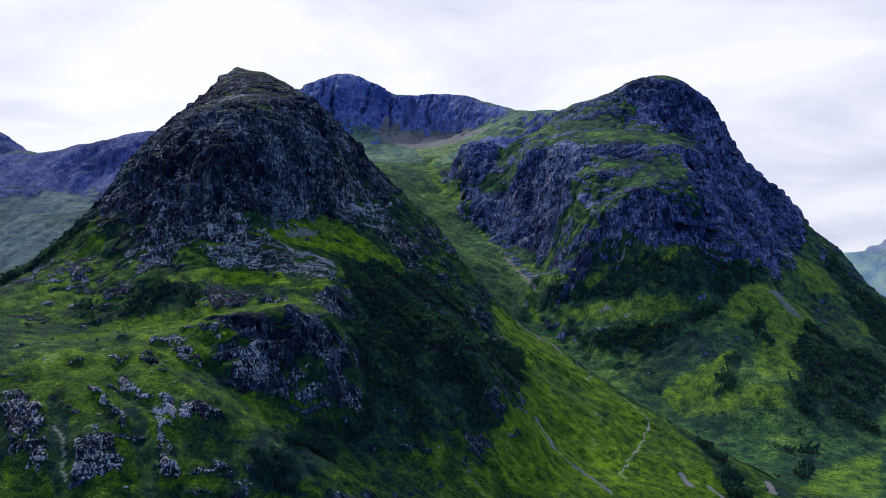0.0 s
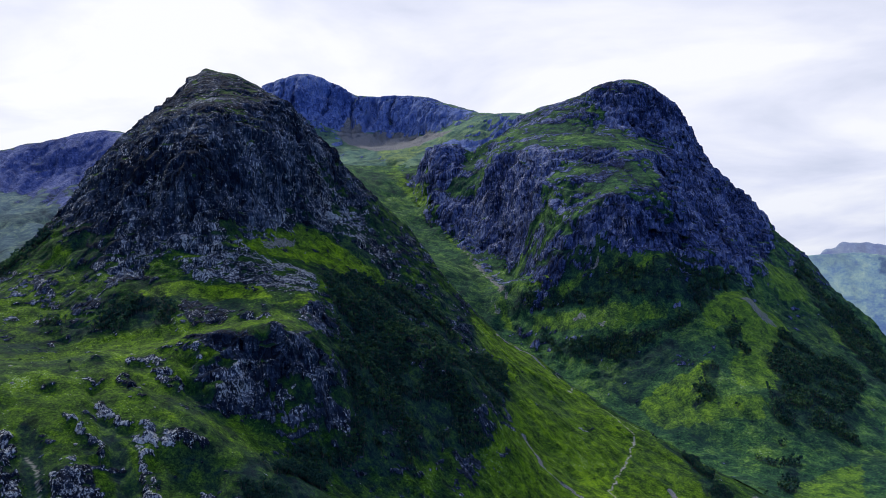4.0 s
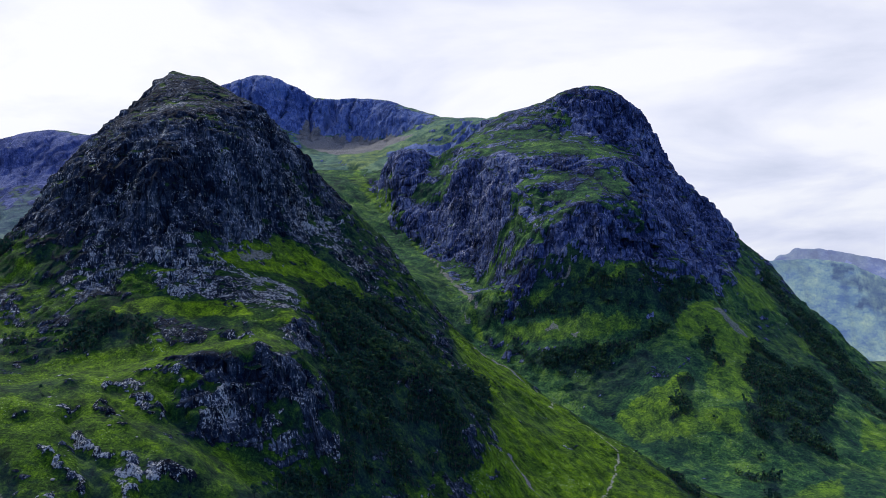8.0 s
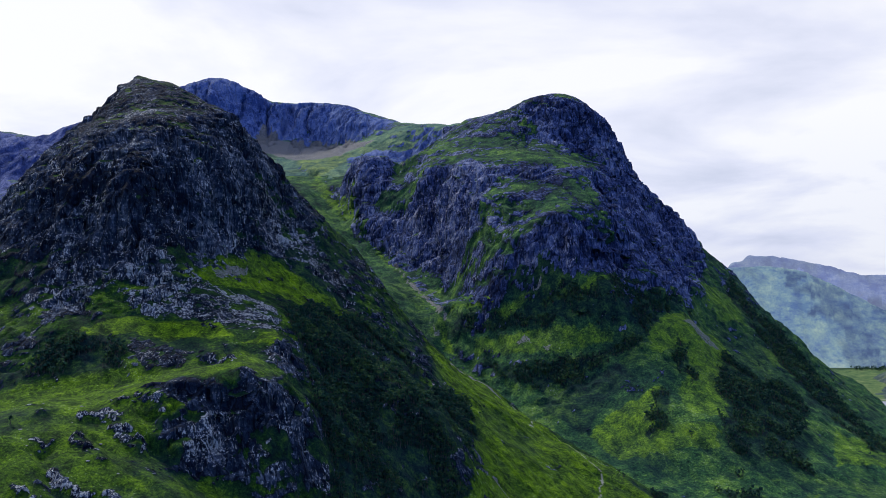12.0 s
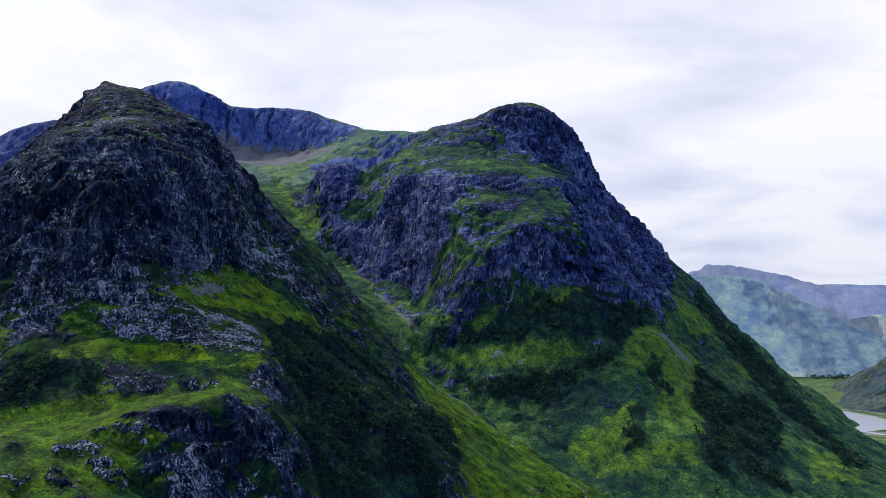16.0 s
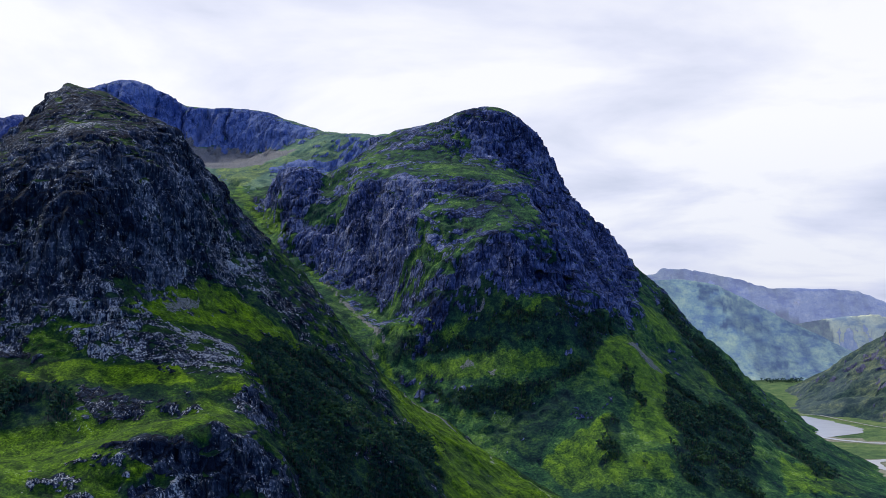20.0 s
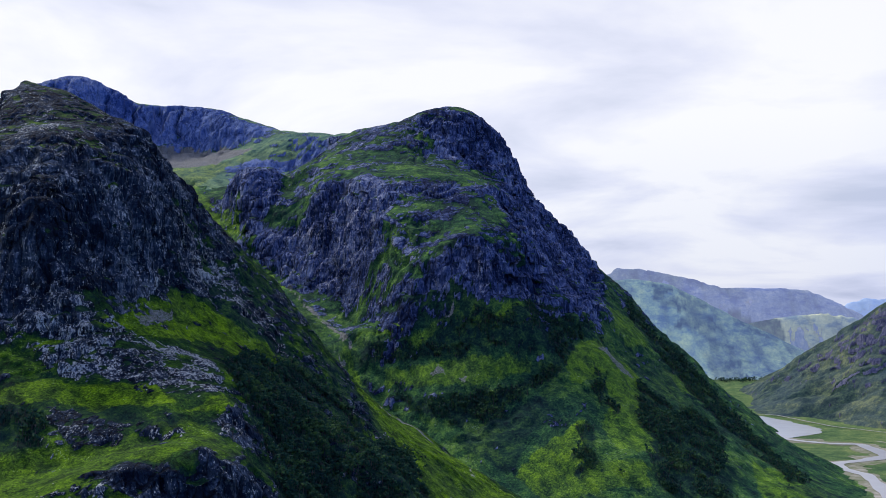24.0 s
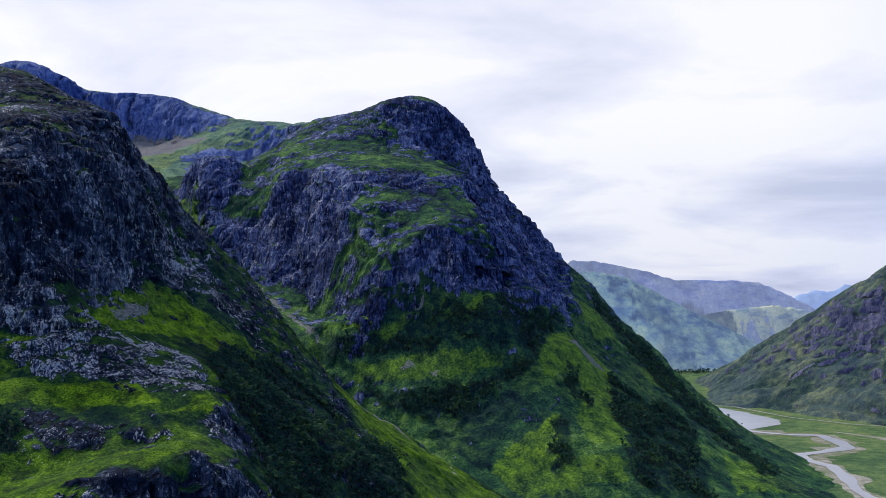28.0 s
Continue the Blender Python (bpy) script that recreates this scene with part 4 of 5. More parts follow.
zone("poly", "rock", 1, 0, (-113, 2069), (-84, 2042), (-37, 1943), (6, 1895), (37, 1838), (77, 1812), (97, 1800), (74, 1786), (16, 1826), (-9, 1847), (-44, 1894), (-58, 1927), (-92, 2011), (-106, 2035))
zone("poly", "rock", 1, 0, (99, 1838), (151, 1844), (213, 1838), (271, 1877), (307, 1899), (291, 1923), (282, 2021), (315, 2240), (381, 2409), (407, 2366), (467, 2397), (514, 2398), (521, 2341), (509, 2183), (470, 1963), (439, 1893), (391, 1848), (342, 1809), (286, 1777), (246, 1779), (178, 1799), (118, 1810))
zone("poly", "rock", 1, 0, (152, 2434), (203, 2411), (287, 2423), (349, 2484), (369, 2435), (377, 2401), (345, 2357), (271, 2299), (195, 2321), (185, 2369))
zone("poly", "rock", 0.75, 0, (91, 2106), (140, 2118), (197, 2090), (272, 2116), (286, 2044), (211, 2004), (146, 2036), (90, 2070))
zone("poly", "rock", 0.6, 0, (77, 2005), (163, 1975), (206, 1953), (128, 1952))
zone("line", "rock", 0.9, 8, (-14, 2682), (-81, 2800), (-177, 2816))
zone("line", "rock", 0.8, 8, (146, 2378), (64, 2354), (-17, 2452))
zone("line", "rock", 0.8, 7, (168, 2325), (233, 2305), (314, 2328))
zone("line", "rock", 0.7, 6, (48, 1853), (108, 1821), (147, 1801))
zone("poly", "pale", 0.9, 0, (194, 1810), (210, 1798), (221, 1784), (202, 1792))
zone("poly", "pale", 0.5, 0, (-116, 2216), (56, 2111), (51, 1952), (-74, 2072))
zone("poly", "grass", 0.12, 0, (42, 1968), (108, 1981), (158, 1919), (221, 1895), (268, 1924), (240, 1883), (152, 1853), (101, 1874), (48, 1875), (-10, 1933), (-32, 1960), (29, 1939))
zone("poly", "stony", 0.5, 0, (42, 1968), (108, 1981), (158, 1919), (221, 1895), (268, 1924), (240, 1883), (152, 1853), (101, 1874), (48, 1875), (-10, 1933), (-32, 1960), (29, 1939))
zone("poly", "stony", 0.55, 0, (136, 2437), (156, 2339), (315, 2334), (304, 2255), (33, 2168), (-124, 2368), (-177, 2815))
zone("poly", "grass", 0.1, 0, (34, 2222), (120, 2175), (227, 2250), (302, 2290), (176, 2112), (92, 2126))
zone("poly", "grass", 0.1, 0, (166, 2000), (234, 2000), (286, 1969), (292, 1942), (223, 1914))
zone("poly", "grass", 0.9, 0, (-502, 2959), (-312, 2892), (-333, 2793), (-373, 2655), (-389, 2561), (-317, 2430), (-236, 2301), (-191, 2226), (-134, 2111), (-110, 2057), (-69, 1954), (-38, 1885), (-26, 1808), (-52, 1809), (2, 1750), (-30, 1850), (-95, 2000), (-175, 2180), (-290, 2450), (-420, 2700))
zone("poly", "stony", 0.35, 0, (-502, 2959), (-312, 2892), (-333, 2793), (-373, 2655), (-389, 2561), (-317, 2430), (-236, 2301), (-191, 2226), (-134, 2111), (-110, 2057), (-69, 1954), (-38, 1885), (-26, 1808), (-52, 1809), (2, 1750), (-30, 1850), (-95, 2000), (-175, 2180), (-290, 2450), (-420, 2700))
zone("poly", "rock", 0.6, 0, (-211, 2249), (-163, 2189), (-127, 2100), (-133, 2093), (-175, 2191))
zone("line", "scree", 0.9, 6, (-131, 2103), (-106, 2035), (-70, 1955), (-35, 1872), (-20, 1823))
zone("line", "scree", 0.8, 5, (-50, 1835), (-32, 1794))
zone("line", "scree", 0.8, 4, (-177, 2812), (-131, 2373))
zone("line", "grass", 0.9, 6, (-6, 1832), (41, 1811), (74, 1793))
zone("poly", "grass", 0.7, 0, (77, 1777), (126, 1783), (154, 1785), (166, 1782), (135, 1779), (97, 1766))
zone("line", "scree", 0.9, 3, (154, 1786), (141, 1784))
zone("poly", "rock", 0.8, 0, (6, 1811), (76, 1784), (96, 1784), (75, 1779), (26, 1788))
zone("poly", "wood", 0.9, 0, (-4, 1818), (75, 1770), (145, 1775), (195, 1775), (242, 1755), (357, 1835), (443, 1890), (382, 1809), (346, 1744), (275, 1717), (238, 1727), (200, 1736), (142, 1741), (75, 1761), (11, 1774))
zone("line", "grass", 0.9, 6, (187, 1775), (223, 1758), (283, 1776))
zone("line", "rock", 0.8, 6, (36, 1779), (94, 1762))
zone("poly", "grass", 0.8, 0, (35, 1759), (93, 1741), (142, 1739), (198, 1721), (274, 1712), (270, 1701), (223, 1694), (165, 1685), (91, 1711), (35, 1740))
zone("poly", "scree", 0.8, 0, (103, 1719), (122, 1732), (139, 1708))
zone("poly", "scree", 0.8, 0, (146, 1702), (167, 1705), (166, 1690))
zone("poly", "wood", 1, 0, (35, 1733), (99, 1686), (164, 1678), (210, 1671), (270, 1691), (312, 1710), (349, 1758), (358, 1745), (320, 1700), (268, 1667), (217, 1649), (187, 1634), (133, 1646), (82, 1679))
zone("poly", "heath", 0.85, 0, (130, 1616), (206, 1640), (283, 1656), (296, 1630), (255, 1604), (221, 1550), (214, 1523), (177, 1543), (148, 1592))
zone("poly", "grass", 1, 0, (382, 1806), (421, 1841), (495, 1888), (515, 1786), (459, 1629), (436, 1674), (402, 1685), (380, 1711), (334, 1677), (334, 1713))
zone("poly", "scree", 0.8, 0, (409, 1793), (447, 1864), (475, 1796), (448, 1770))
zone("poly", "grass", 1, 0, (220, 1522), (242, 1552), (294, 1576), (334, 1605), (318, 1532), (299, 1498), (263, 1504), (222, 1511))
zone("poly", "grass", 1, 0, (309, 1483), (357, 1511), (414, 1503))
zone("poly", "grass", 0.8, 0, (404, 1696), (450, 1656), (424, 1541), (363, 1534), (361, 1596))
zone("poly", "wood", 1, 0, (365, 1688), (404, 1712), (374, 1643))
zone("poly", "wood", 1, 0, (332, 1585), (343, 1574), (320, 1494), (294, 1493), (318, 1543))
zone("poly", "wood", 1, 0, (389, 1752), (397, 1721), (382, 1714))
zone("poly", "wood", 1, 0, (393, 1680), (399, 1632), (383, 1630))
zone("poly", "wood", 1, 0, (499, 1828), (532, 1795), (518, 1566), (520, 1438), (439, 1504), (427, 1566), (430, 1639))
zone("poly", "wood", 0.8, 0, (629, 2292), (651, 2178), (683, 2123), (667, 2034), (602, 2029), (585, 2163))
zone("poly", "grass", 0.8, 0, (495, 2035), (557, 2134), (561, 2042), (496, 1967))
zone("poly", "grass", 0.7, 0, (592, 1983), (650, 1966), (633, 1895), (597, 1915))
# the near peak and its terraces
zone("line", "wood", 1, 14, (253, 1186), (271, 1103), (282, 1075))
zone("line", "wood", 1, 11, (376, 1363), (403, 1352), (378, 1253))
# the domed mountain and the corrie
zone("poly", "wood", 1, 0, (323, 1596), (340, 1589), (322, 1511), (290, 1518), (313, 1547))
# the near peak and its terraces
zone("line", "wood", 0.8, 9, (378, 1409), (397, 1409))
# the domed mountain and the corrie
zone("poly", "grass", 0.9, 0, (211, 1520), (256, 1555), (320, 1568), (318, 1512), (394, 1511), (391, 1463), (240, 1450))
# the near peak and its terraces
zone("poly", "grass", 0.8, 0, (400, 1297), (509, 1395), (465, 1214), (345, 1113))
zone("line", "scree", 0.9, 5, (322, 1153), (320, 1106))
# the domed mountain and the corrie
zone("poly", "wood", 1, 0, (462, 1626), (598, 1843), (609, 1732), (540, 1561), (459, 1451), (403, 1455), (402, 1517))
zone("poly", "wood", 0.85, 0, (711, 2242), (728, 2025), (742, 1884), (750, 1686), (678, 1627), (662, 1820), (631, 1895), (608, 2061))
zone("poly", "grass", 0.7, 0, (517, 2068), (611, 2174), (586, 2032), (512, 1954))
zone("poly", "grass", 0.8, 0, (634, 1674), (719, 1632), (721, 1575), (575, 1515))
zone("poly", "heath", 0.85, 0, (637, 1586), (748, 1664), (822, 1655), (711, 1567))
zone("poly", "scree", 1, 0, (-641, 3191), (-575, 3174), (-481, 3148), (-347, 2913), (-252, 2957), (-333, 3085), (-449, 3173), (-539, 3175), (-615, 3195))
# the glen hillside's gully, marked in rock and the dark heath tone
zone("line", "rock", 0.9, 10, (1536, 3016), (1584, 2966), (1639, 2901), (1668, 2829))
zone("line", "heath", 1, 20, (1536, 3016), (1584, 2966), (1639, 2901), (1668, 2829))
zone("line", "rock", 0.6, 30, (1762, 2963), (1732, 2865))
zone("line", "rock", 0.5, 24, (1749, 3269), (1705, 2999), (1687, 2829))
# the hills down the glen
zone("poly", "heath", 1, 0, (1404, 4256), (1462, 4272), (1543, 4281), (1479, 4250))
zone("poly", "heath", 1, 0, (1442, 4224), (1530, 4249), (1686, 4251), (1622, 4224), (1490, 4217))
zone("poly", "heath", 1, 0, (1586, 4201), (1715, 4203), (1596, 4167))
zone("poly", "heath", 1, 0, (1796, 4499), (1953, 4479), (2039, 4373), (1914, 4233), (1783, 4290))
zone("poly", "heath", 1, 0, (1642, 4156), (1799, 4161), (1624, 4115))
zone("poly", "heath", 1, 0, (1403, 4322), (1498, 4297), (1388, 4281))
zone("poly", "heath", 1, 0, (1585, 4318), (1744, 4506), (1620, 4278), (1547, 4289))
zone("poly", "wood", 1, 0, (2026, 4400), (2180, 4400), (2223, 4400), (2308, 4400), (2422, 4400), (2306, 4400), (2192, 4400), (2052, 4400))
zone("poly", "wood", 1, 0, (1715, 4095), (1753, 4068), (1564, 3873))
# the high corrie
zone("poly", "rock", 1, 0, (-788, 3217), (-654, 3297), (-470, 3279), (-300, 3146), (-218, 3046), (-332, 3105), (-453, 3175), (-580, 3197), (-651, 3215), (-705, 3120))
zone("poly", "scree", 1, 0, (-650, 3210), (-579, 3191), (-451, 3164), (-350, 3105), (-342, 2908), (-479, 2905), (-595, 3044), (-664, 3107))
zone("poly", "rock", 0.7, 0, (-664, 3107), (-563, 2978), (-456, 2694), (-520, 2700), (-640, 2900))
zone("poly", "grass", 0.25, 0, (-333, 3111), (-48, 2792), (-148, 2821), (-303, 2869))
zone("line", "rock", 0.7, 14, (-539, 2820), (-378, 2708))
zone("poly", "rock", 1, 0, (330, 2700), (300, 2450), (350, 2380), (390, 2200), (450, 2100), (500, 2055), (545, 2200), (570, 2330), (600, 2500), (600, 2800))
zone("line", "wood", 0.5, 8, (-404, 816), (-351, 814), (-309, 814))
zone("line", "wood", 1, 14, (-530, 899), (-508, 923), (-490, 964))

land = Land(LINES.values(), 24)
BURN = np.array(LINES["burn"], float)[::-1]
SURFACES = {}


def burn_x(y):
    return np.interp(y, BURN[:, 1], BURN[:, 0], left=BURN[0, 0] + 60)


def mountain(key, label, lie, box, step, coarse, keep, mat, dip=None, **shape):
    """One mountain from the land inside box; dip sinks its rim under the neighbour's."""
    x, y, z = lie.grid(*box, step, coarse)
    if dip:
        z = z - dip(x, y)
    p, n, masks = sculpt(x, y, z, step, **shape)
    kept = keep(x, y, z)
    wood = masks.pop("wood")
    SURFACES[key] = (p, n, masks, wood, kept, step)
    hill = new("mountain")
    stony = (masks["rock"] > 0.5) * 1.0
    sheet("cliff", p, masks, kept, mat, hill, n, stony)
    sheet("grass_slope", p, masks, kept, mat, hill, n, 1.001 - stony)
    return tagged(hill, label, "mountain", "peaks round the corrie")


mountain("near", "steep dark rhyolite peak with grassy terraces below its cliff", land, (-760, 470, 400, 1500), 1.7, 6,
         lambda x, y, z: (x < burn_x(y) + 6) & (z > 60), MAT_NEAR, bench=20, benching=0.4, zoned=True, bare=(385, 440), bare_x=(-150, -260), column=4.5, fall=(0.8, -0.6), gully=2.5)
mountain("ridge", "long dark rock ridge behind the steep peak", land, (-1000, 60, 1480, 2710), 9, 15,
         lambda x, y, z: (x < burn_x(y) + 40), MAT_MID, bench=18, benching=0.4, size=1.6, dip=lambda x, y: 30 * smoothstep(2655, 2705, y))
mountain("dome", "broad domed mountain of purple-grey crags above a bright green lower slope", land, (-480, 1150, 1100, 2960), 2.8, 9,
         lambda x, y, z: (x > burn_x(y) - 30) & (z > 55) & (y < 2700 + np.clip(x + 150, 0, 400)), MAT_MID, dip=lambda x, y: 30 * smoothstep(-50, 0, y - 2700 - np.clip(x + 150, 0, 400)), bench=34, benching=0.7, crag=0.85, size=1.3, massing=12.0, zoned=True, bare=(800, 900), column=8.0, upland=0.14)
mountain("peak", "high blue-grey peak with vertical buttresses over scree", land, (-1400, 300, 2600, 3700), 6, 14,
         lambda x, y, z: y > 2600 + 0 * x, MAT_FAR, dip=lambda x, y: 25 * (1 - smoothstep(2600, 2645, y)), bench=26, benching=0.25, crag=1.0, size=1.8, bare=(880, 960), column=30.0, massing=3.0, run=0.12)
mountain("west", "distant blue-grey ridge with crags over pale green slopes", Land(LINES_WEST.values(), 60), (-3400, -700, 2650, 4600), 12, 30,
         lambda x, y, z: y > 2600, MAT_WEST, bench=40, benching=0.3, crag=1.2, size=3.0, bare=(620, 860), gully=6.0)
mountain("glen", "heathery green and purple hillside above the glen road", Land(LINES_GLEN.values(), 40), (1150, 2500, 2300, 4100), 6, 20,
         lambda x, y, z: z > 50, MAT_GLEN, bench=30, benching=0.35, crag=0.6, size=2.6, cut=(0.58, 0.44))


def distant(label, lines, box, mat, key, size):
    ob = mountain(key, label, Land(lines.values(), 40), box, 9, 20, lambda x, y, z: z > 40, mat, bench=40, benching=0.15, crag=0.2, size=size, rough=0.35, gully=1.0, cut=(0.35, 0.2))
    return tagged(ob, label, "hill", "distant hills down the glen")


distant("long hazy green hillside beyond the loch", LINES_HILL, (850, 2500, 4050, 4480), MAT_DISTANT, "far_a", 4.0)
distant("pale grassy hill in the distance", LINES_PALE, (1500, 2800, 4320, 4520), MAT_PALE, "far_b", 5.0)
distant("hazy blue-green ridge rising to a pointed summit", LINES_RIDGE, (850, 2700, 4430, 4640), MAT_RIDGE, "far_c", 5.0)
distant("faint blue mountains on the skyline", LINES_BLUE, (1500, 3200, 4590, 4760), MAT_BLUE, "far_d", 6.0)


# ---- the valley floor, the loch, the river and the road ----
def floor_mesh():
    x, y = np.meshgrid(np.arange(-5000, 5001, 60.0), np.arange(-4000, 5000, 60.0))
    z = 84 + np.clip(y - 3300, 0, 900) * 0.06
    z = z - 60 * ((x < 700) & (y < 2900))
    zero = x * 0
    return sheet("ground", np.stack([x, y, z], -1), {"rock": zero, "heath": zero, "pale": zero, "scree": zero, "path": zero, "lush": zero}, zero < 1, MAT_FLAT)


tagged(floor_mesh(), "flat green grass of the glen floor", "ground", kind="structure")


def ribbon(name, knots, z, mat, label, category, wobble=0.0):
    """A level strip along knots of x, y and half-width."""
    k = np.array(knots, float)
    t = np.linspace(0, len(k) - 1, 24 * len(k))
    c = np.stack([np.interp(t, np.arange(len(k)), k[:, i]) for i in range(3)], -1)
    for _ in range(24):
        c[1:-1] = (c[:-2] + 2 * c[1:-1] + c[2:]) / 4
    d = np.gradient(c[:, :2], axis=0)
    d /= np.linalg.norm(d, axis=1, keepdims=True)
    side = np.stack([-d[:, 1], d[:, 0]], -1)
    rag = wobble * np.stack([fractal(t * 1.7 + q, t * 0, t * 0, 2) for q in (0, 50)], -1)
    left, right = c[:, :2] + side * (c[:, 2:] * (1 + rag[:, :1])), c[:, :2] - side * (c[:, 2:] * (1 + rag[:, 1:]))
    bm = bmesh.new()
    top = [[bm.verts.new((*q, z + dz)) for q in row] for row, dz in ((left, 0), (right, 0))]
    for i in range(len(t) - 1):
        bm.faces.new((top[0][i], top[1][i], top[1][i + 1], top[0][i + 1])).normal_flip()
    me = bpy.data.meshes.new(name)
    bm.normal_update()
    if bm.faces and sum(f.normal.z for f in bm.faces) < 0:
        bmesh.ops.reverse_faces(bm, faces=bm.faces[:])
    bm.to_mesh(me)
    me.materials.append(mat)
    return tagged(new(name, me), label, category, kind="structure")


ribbon("shingle", [(1060, 2540, 40), (1108, 2440, 55), (1160, 2385, 45), (1222, 2360, 30), (1200, 2234, 42), (1140, 2139, 45), (1062, 2104, 40), (1000, 2070, 42), (972, 2001, 40), (985, 1923, 32), (925, 1784, 30), (873, 1670, 26), (850, 1580, 26)],
       84.5, MAT_SHINGLE, "pale shingle and sand banks beside the river", "river bank", 0.55)
ribbon("shingle", [(1290, 2420, 8), (1330, 2300, 16), (1310, 2180, 10), (1240, 2080, 16), (1210, 1980, 6)],
       84.4, MAT_SHINGLE, "dry tan strip of old river gravel in the grass", "gravel bank", 0.5)
ribbon("water", [(1270, 3040, 20), (1235, 2930, 60), (1222, 2800, 72), (1215, 2700, 78), (1190, 2620, 66), (1140, 2560, 34), (1085, 2500, 14)],
       85.0, MAT_LOCH, "still loch reflecting the pale sky and dark hill", "loch", 0.12)
ribbon("water", [(1085, 2505, 12), (1108, 2433, 11), (1153, 2379, 13), (1215, 2358, 14), (1196, 2234, 17), (1151, 2139, 18), (1062, 2104, 14), (999, 2075, 12), (969, 2001, 13), (985, 1923, 13), (925, 1784, 12), (873, 1670, 11), (850, 1580, 10)],
       85.3, MAT_WATER, "shallow pale river winding over shingle", "river", 0.35)
ribbon("road", [(1250, 3160, 4), (1300, 3090, 4), (1341, 3050, 4), (1344, 2880, 4), (1348, 2724, 4), (1386, 2643, 4), (1421, 2541, 4), (1479, 2490, 4), (1560, 2300, 4)],
       86.0, MAT_ROAD, "narrow grey road along the foot of the hill", "road")


# ---- woods ----
def clump_mesh(name, seed, height, leaves, leaf, limbs=4):
    """Trunk with limbs, and a ragged crown of small leaf clumps."""
    rnd = random.Random(seed)
    trunk, crown = bmesh.new(), bmesh.new()

    def limb(a, b, ra, rb, k=5):
        a, b = Vector(a), Vector(b)
        q = (b - a).to_track_quat("Z", "Y")
        rings = [[trunk.verts.new(c + q @ Vector((r * math.cos(6.283 * i / k), r * math.sin(6.283 * i / k), 0))) for i in range(k)] for c, r in ((a, ra), (b, rb))]
        for i in range(k):
            trunk.faces.new((rings[0][i], rings[0][(i + 1) % k], rings[1][(i + 1) % k], rings[1][i]))

    limb((0, 0, -0.6), (0.1, 0.05, height * 0.7), 0.05 * height, 0.02 * height)
    blobs = []
    for i in range(limbs + 3):
        a = i * 2.4 + rnd.random()
        r, h = height * rnd.uniform(0.12, 0.34), height * rnd.uniform(0.35, 0.92)
        r *= 1.15 - 0.6 * h / height
        tip = (r * math.cos(a), r * math.sin(a), h)
        limb((0.05, 0.03, h * 0.6), tip, 0.02 * height, 0.007 * height, 3)
        blobs.append((Vector(tip), height * rnd.uniform(0.14, 0.24)))
    for i in range(leaves):
        c, r = rnd.choice(blobs)
        d = Vector((rnd.gauss(0, 1), rnd.gauss(0, 1), rnd.gauss(0, 0.8))).normalized()
        c = c + d * r * rnd.uniform(0.5, 1.05)
        u = Vector((rnd.gauss(0, 1), rnd.gauss(0, 1), rnd.gauss(0, 1))).cross(d + Vector((0, 0, 0.5))).normalized()
        v = u.cross(d).normalized()
        sz = leaf * height * rnd.uniform(0.6, 1.3)
        crown.faces.new([crown.verts.new(c + u * sz * a + v * sz * b) for a, b in ((-1, -0.6), (0.3, -1), (1, 0.5), (-0.2, 1))])
    out_ = []
    for part_name, bm, mat in (("trunk", trunk, MAT_BARK), ("crown", crown, MAT_LEAF)):
        me = bpy.data.meshes.new(part_name)
        bm.to_mesh(me)
        me.materials.append(mat)
        out_.append(me)
    return out_


def plant_spots(key, density, seed):
    """Places in the wooded zones of a mountain, thinned at random, with the surface's place there."""
    p, n, masks, wood, kept, step = SURFACES[key]
    rnd = np.random.RandomState(seed)
    lump = fractal(p[..., 0] / 30, p[..., 1] / 30, p[..., 2] / 30, 2)
    chance = np.clip(wood * smoothstep(-0.45, 0.2, lump) * kept * (p[..., 2] < 440) + 0.0022 * kept * (p[..., 2] < 330) * (masks["heath"] > 0.3) * (n[..., 2] > 0.5), 0, 1)
    pick = rnd.rand(*wood.shape) < chance * density * step * step
    return p[pick], rnd


def joined_trees(name, label, spots, rnd, kinds, grown=1.0):
    """Many small trees as one mesh."""
    verts, faces, mats, base = [], [], [], 0
    for i, spot in enumerate(spots):
        for me, m in zip(kinds[i % len(kinds)], (0, 1)):
            co = np.empty(len(me.vertices) * 3, np.float32)
            me.vertices.foreach_get("co", co)
            co = co.reshape(-1, 3)
            a, sc = rnd.rand() * 6.283, grown * rnd.uniform(0.6, 1.3)
            co = co @ np.array([[math.cos(a), -math.sin(a), 0], [math.sin(a), math.cos(a), 0], [0, 0, 1]]) * sc + spot
            verts.append(co)
            idx = np.empty(len(me.loops), np.int32)
            me.loops.foreach_get("vertex_index", idx)
            faces.append(idx.reshape(-1, 4) + base if m else idx.reshape(-1, 4) + base)
            mats.append(np.full(len(me.polygons), m, np.int32))
            base += len(co)
    verts, faces, mats = np.concatenate(verts), np.concatenate(faces), np.concatenate(mats)
    me = bpy.data.meshes.new(name)
    me.vertices.add(len(verts))
    me.vertices.foreach_set("co", verts.astype(np.float32).ravel())
    me.loops.add(faces.size)
    me.loops.foreach_set("vertex_index", faces.ravel())
    me.polygons.add(len(faces))
    me.polygons.foreach_set("loop_start", np.arange(0, faces.size, 4, dtype=np.int32))
    me.polygons.foreach_set("material_index", mats)
    me.materials.append(MAT_BARK)
    me.materials.append(MAT_LEAF)
    me.update(calc_edges=True)
    return tagged(new(name, me), label, "woodland", kind="stuff")


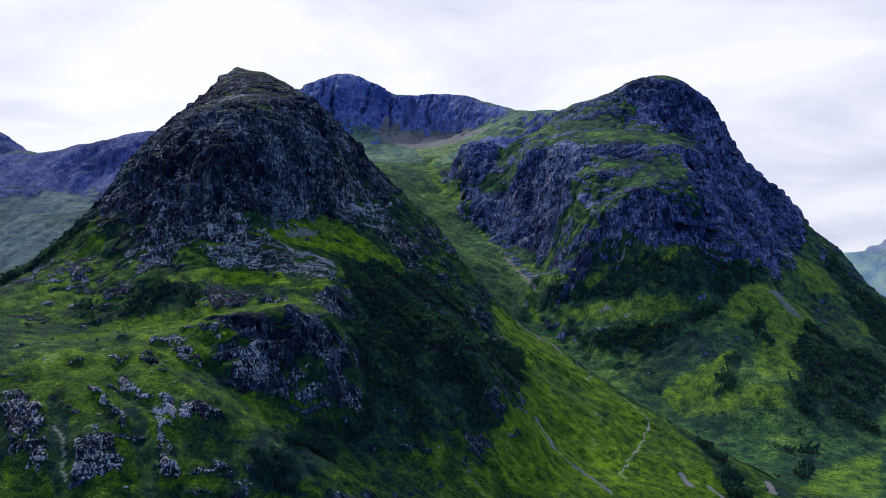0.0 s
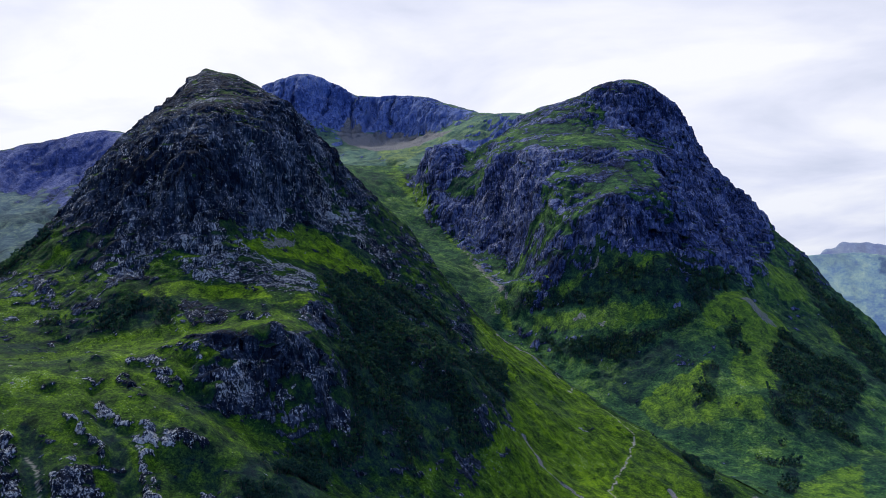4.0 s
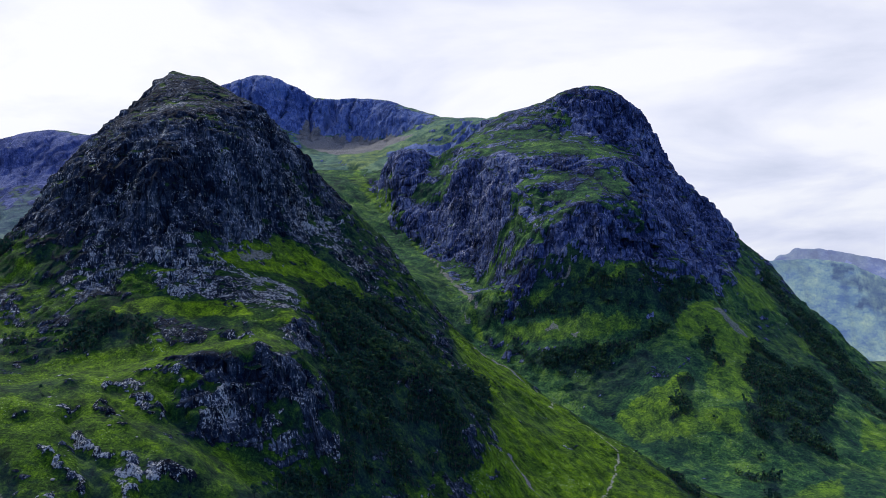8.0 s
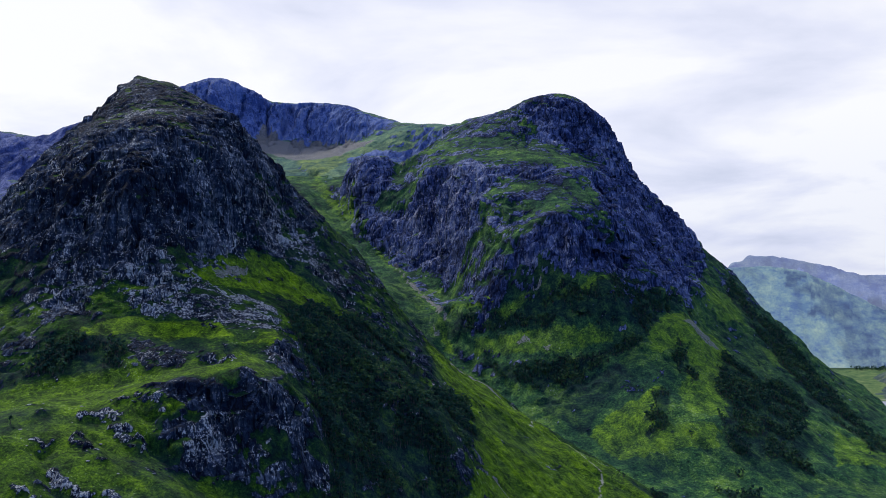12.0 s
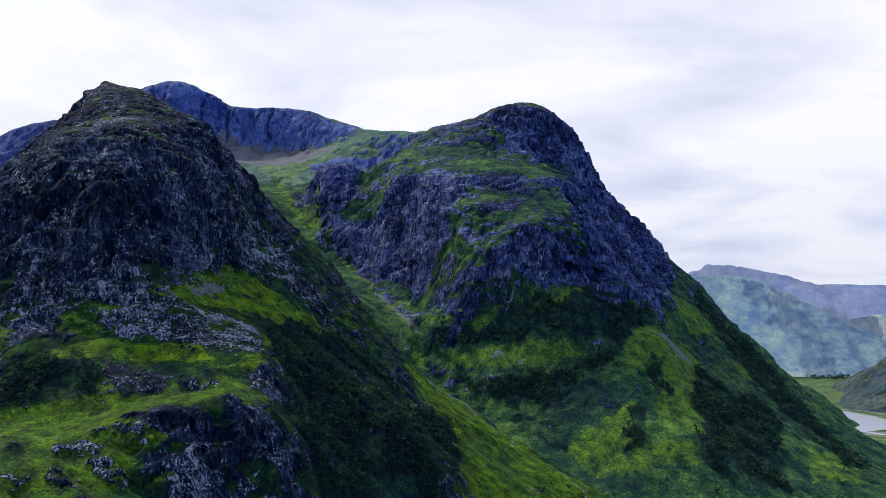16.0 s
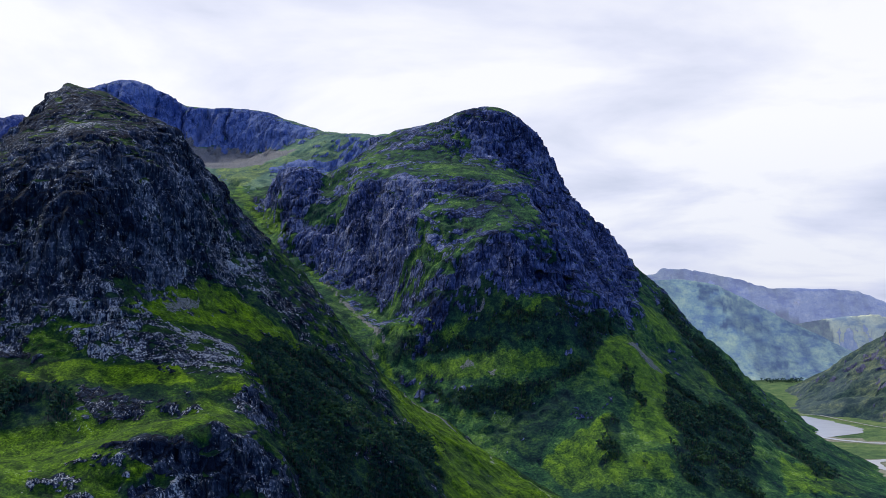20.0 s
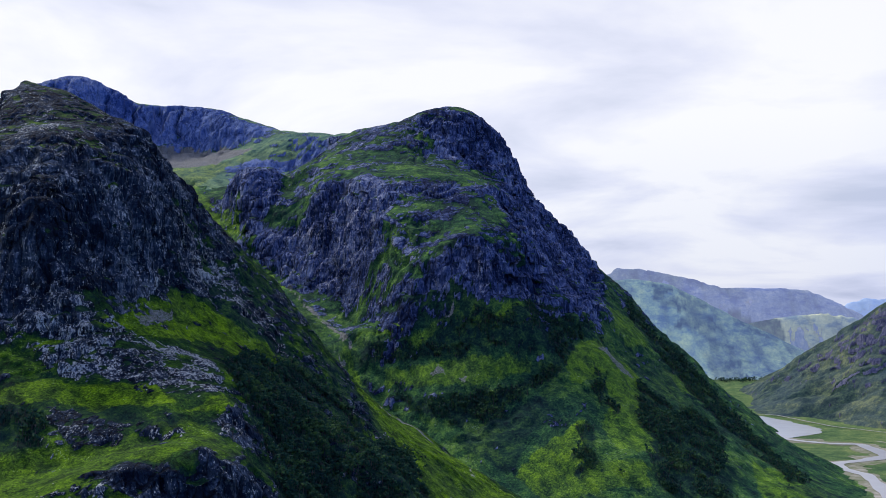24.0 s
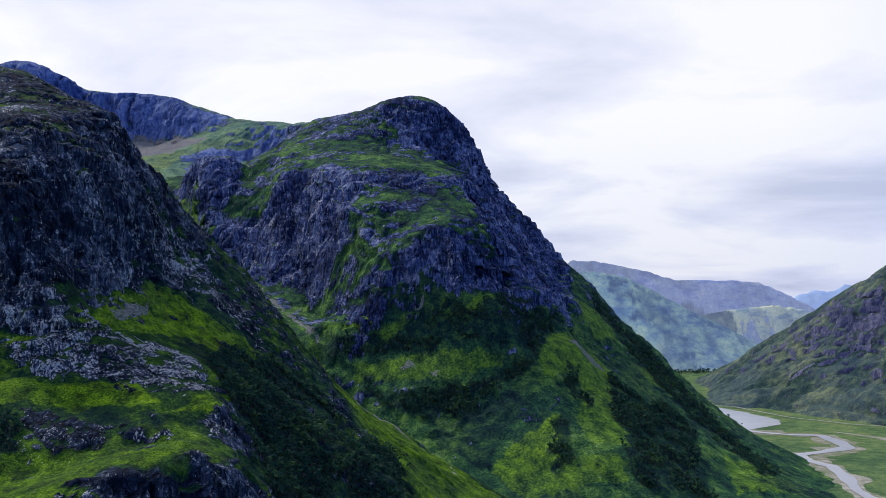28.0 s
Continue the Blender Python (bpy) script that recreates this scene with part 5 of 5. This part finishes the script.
TREE_KINDS = [clump_mesh("tree", 11 + i, h, 170, 0.052) for i, h in enumerate((8.5, 7.0, 7.6, 5.8))]
SMALL_KINDS = [clump_mesh("tree", 31 + i, h, 36, 0.10, 1) for i, h in enumerate((8.0, 6.5, 7.2, 5.4, 4.2))]
FAR_KINDS = [clump_mesh("tree", 51 + i, h, 15, 0.15, 0) for i, h in enumerate((8.0, 6.5, 7.2, 5.4, 4.2))]
spots, rnd = plant_spots("near", 0.17, 5)
order = np.argsort(spots[:, 1] + 0.6 * np.abs(spots[:, 0]))
single, rest = spots[order[:240]], spots[order[240:]]
for i, spot in enumerate(single):
    tree = new("tree")
    tree.matrix_basis = Matrix.Translation(spot) @ Matrix.Rotation(rnd.rand() * 6.283, 4, "Z") @ Matrix.Diagonal((*[rnd.uniform(0.7, 1.3)] * 3, 1))
    for me in TREE_KINDS[i % 4]:
        new(me.name.split(".")[0], me).parent = tree
    tagged(tree, "small dark green birch on the steep slope", "tree", "birches below the crag")
joined_trees("woodland", "dark green birch wood on the steep flank", rest, rnd, SMALL_KINDS)
spots, rnd = plant_spots("dome", 0.055, 6)
joined_trees("woodland", "dark scrub and birch in the hollows of the slope", spots, rnd, FAR_KINDS, 1.25)

rnd = np.random.RandomState(8)
spots = np.stack([rnd.uniform(1560, 1990, 260), rnd.uniform(3960, 4070, 260), np.full(260, 0.0)], -1)
spots[:, 2] = 84 + np.clip(spots[:, 1] - 3300, 0, 900) * 0.06
joined_trees("woodland", "dark plantation of trees beyond the head of the loch", spots, rnd, FAR_KINDS, 1.5)


# ---- boulders ----
def boulder_mesh(seed):
    bm = bmesh.new()
    bmesh.ops.create_icosphere(bm, subdivisions=1, radius=1.0)
    rnd = random.Random(seed)
    for v in bm.verts:
        v.co *= rnd.uniform(0.7, 1.15)
        v.co.z *= 0.7
    me = bpy.data.meshes.new("boulder")
    bm.to_mesh(me)
    me.materials.append(MAT_BOULDER)
    return me


BOULDERS = [boulder_mesh(i) for i in range(6)]
p, n, masks, wood, kept, step = SURFACES["near"]
rng = np.random.RandomState(3)
clus = fractal(p[..., 0] / 22, p[..., 1] / 22, p[..., 2] / 22, 2)
pick = (rng.rand(*kept.shape) < 0.012 * smoothstep(0.0, 0.5, clus)) & kept & (p[..., 1] < 1000) & (n[..., 2] > 0.55) & (wood < 0.3)
spots = p[pick][:300]
for i, spot in enumerate(spots):
    ob = new("boulder", BOULDERS[i % 6])
    sz = 0.5 + 1.6 * rng.rand() ** 3
    ob.matrix_basis = Matrix.Translation(spot) @ Matrix.Rotation(rng.rand() * 6.28, 4, "Z") @ Matrix.Diagonal((sz * rng.uniform(0.8, 1.5), sz, sz * rng.uniform(0.6, 1), 1))
    tagged(ob, "pale grey weathered boulder lying in the grass", "boulder", "boulders on the grassy terraces")
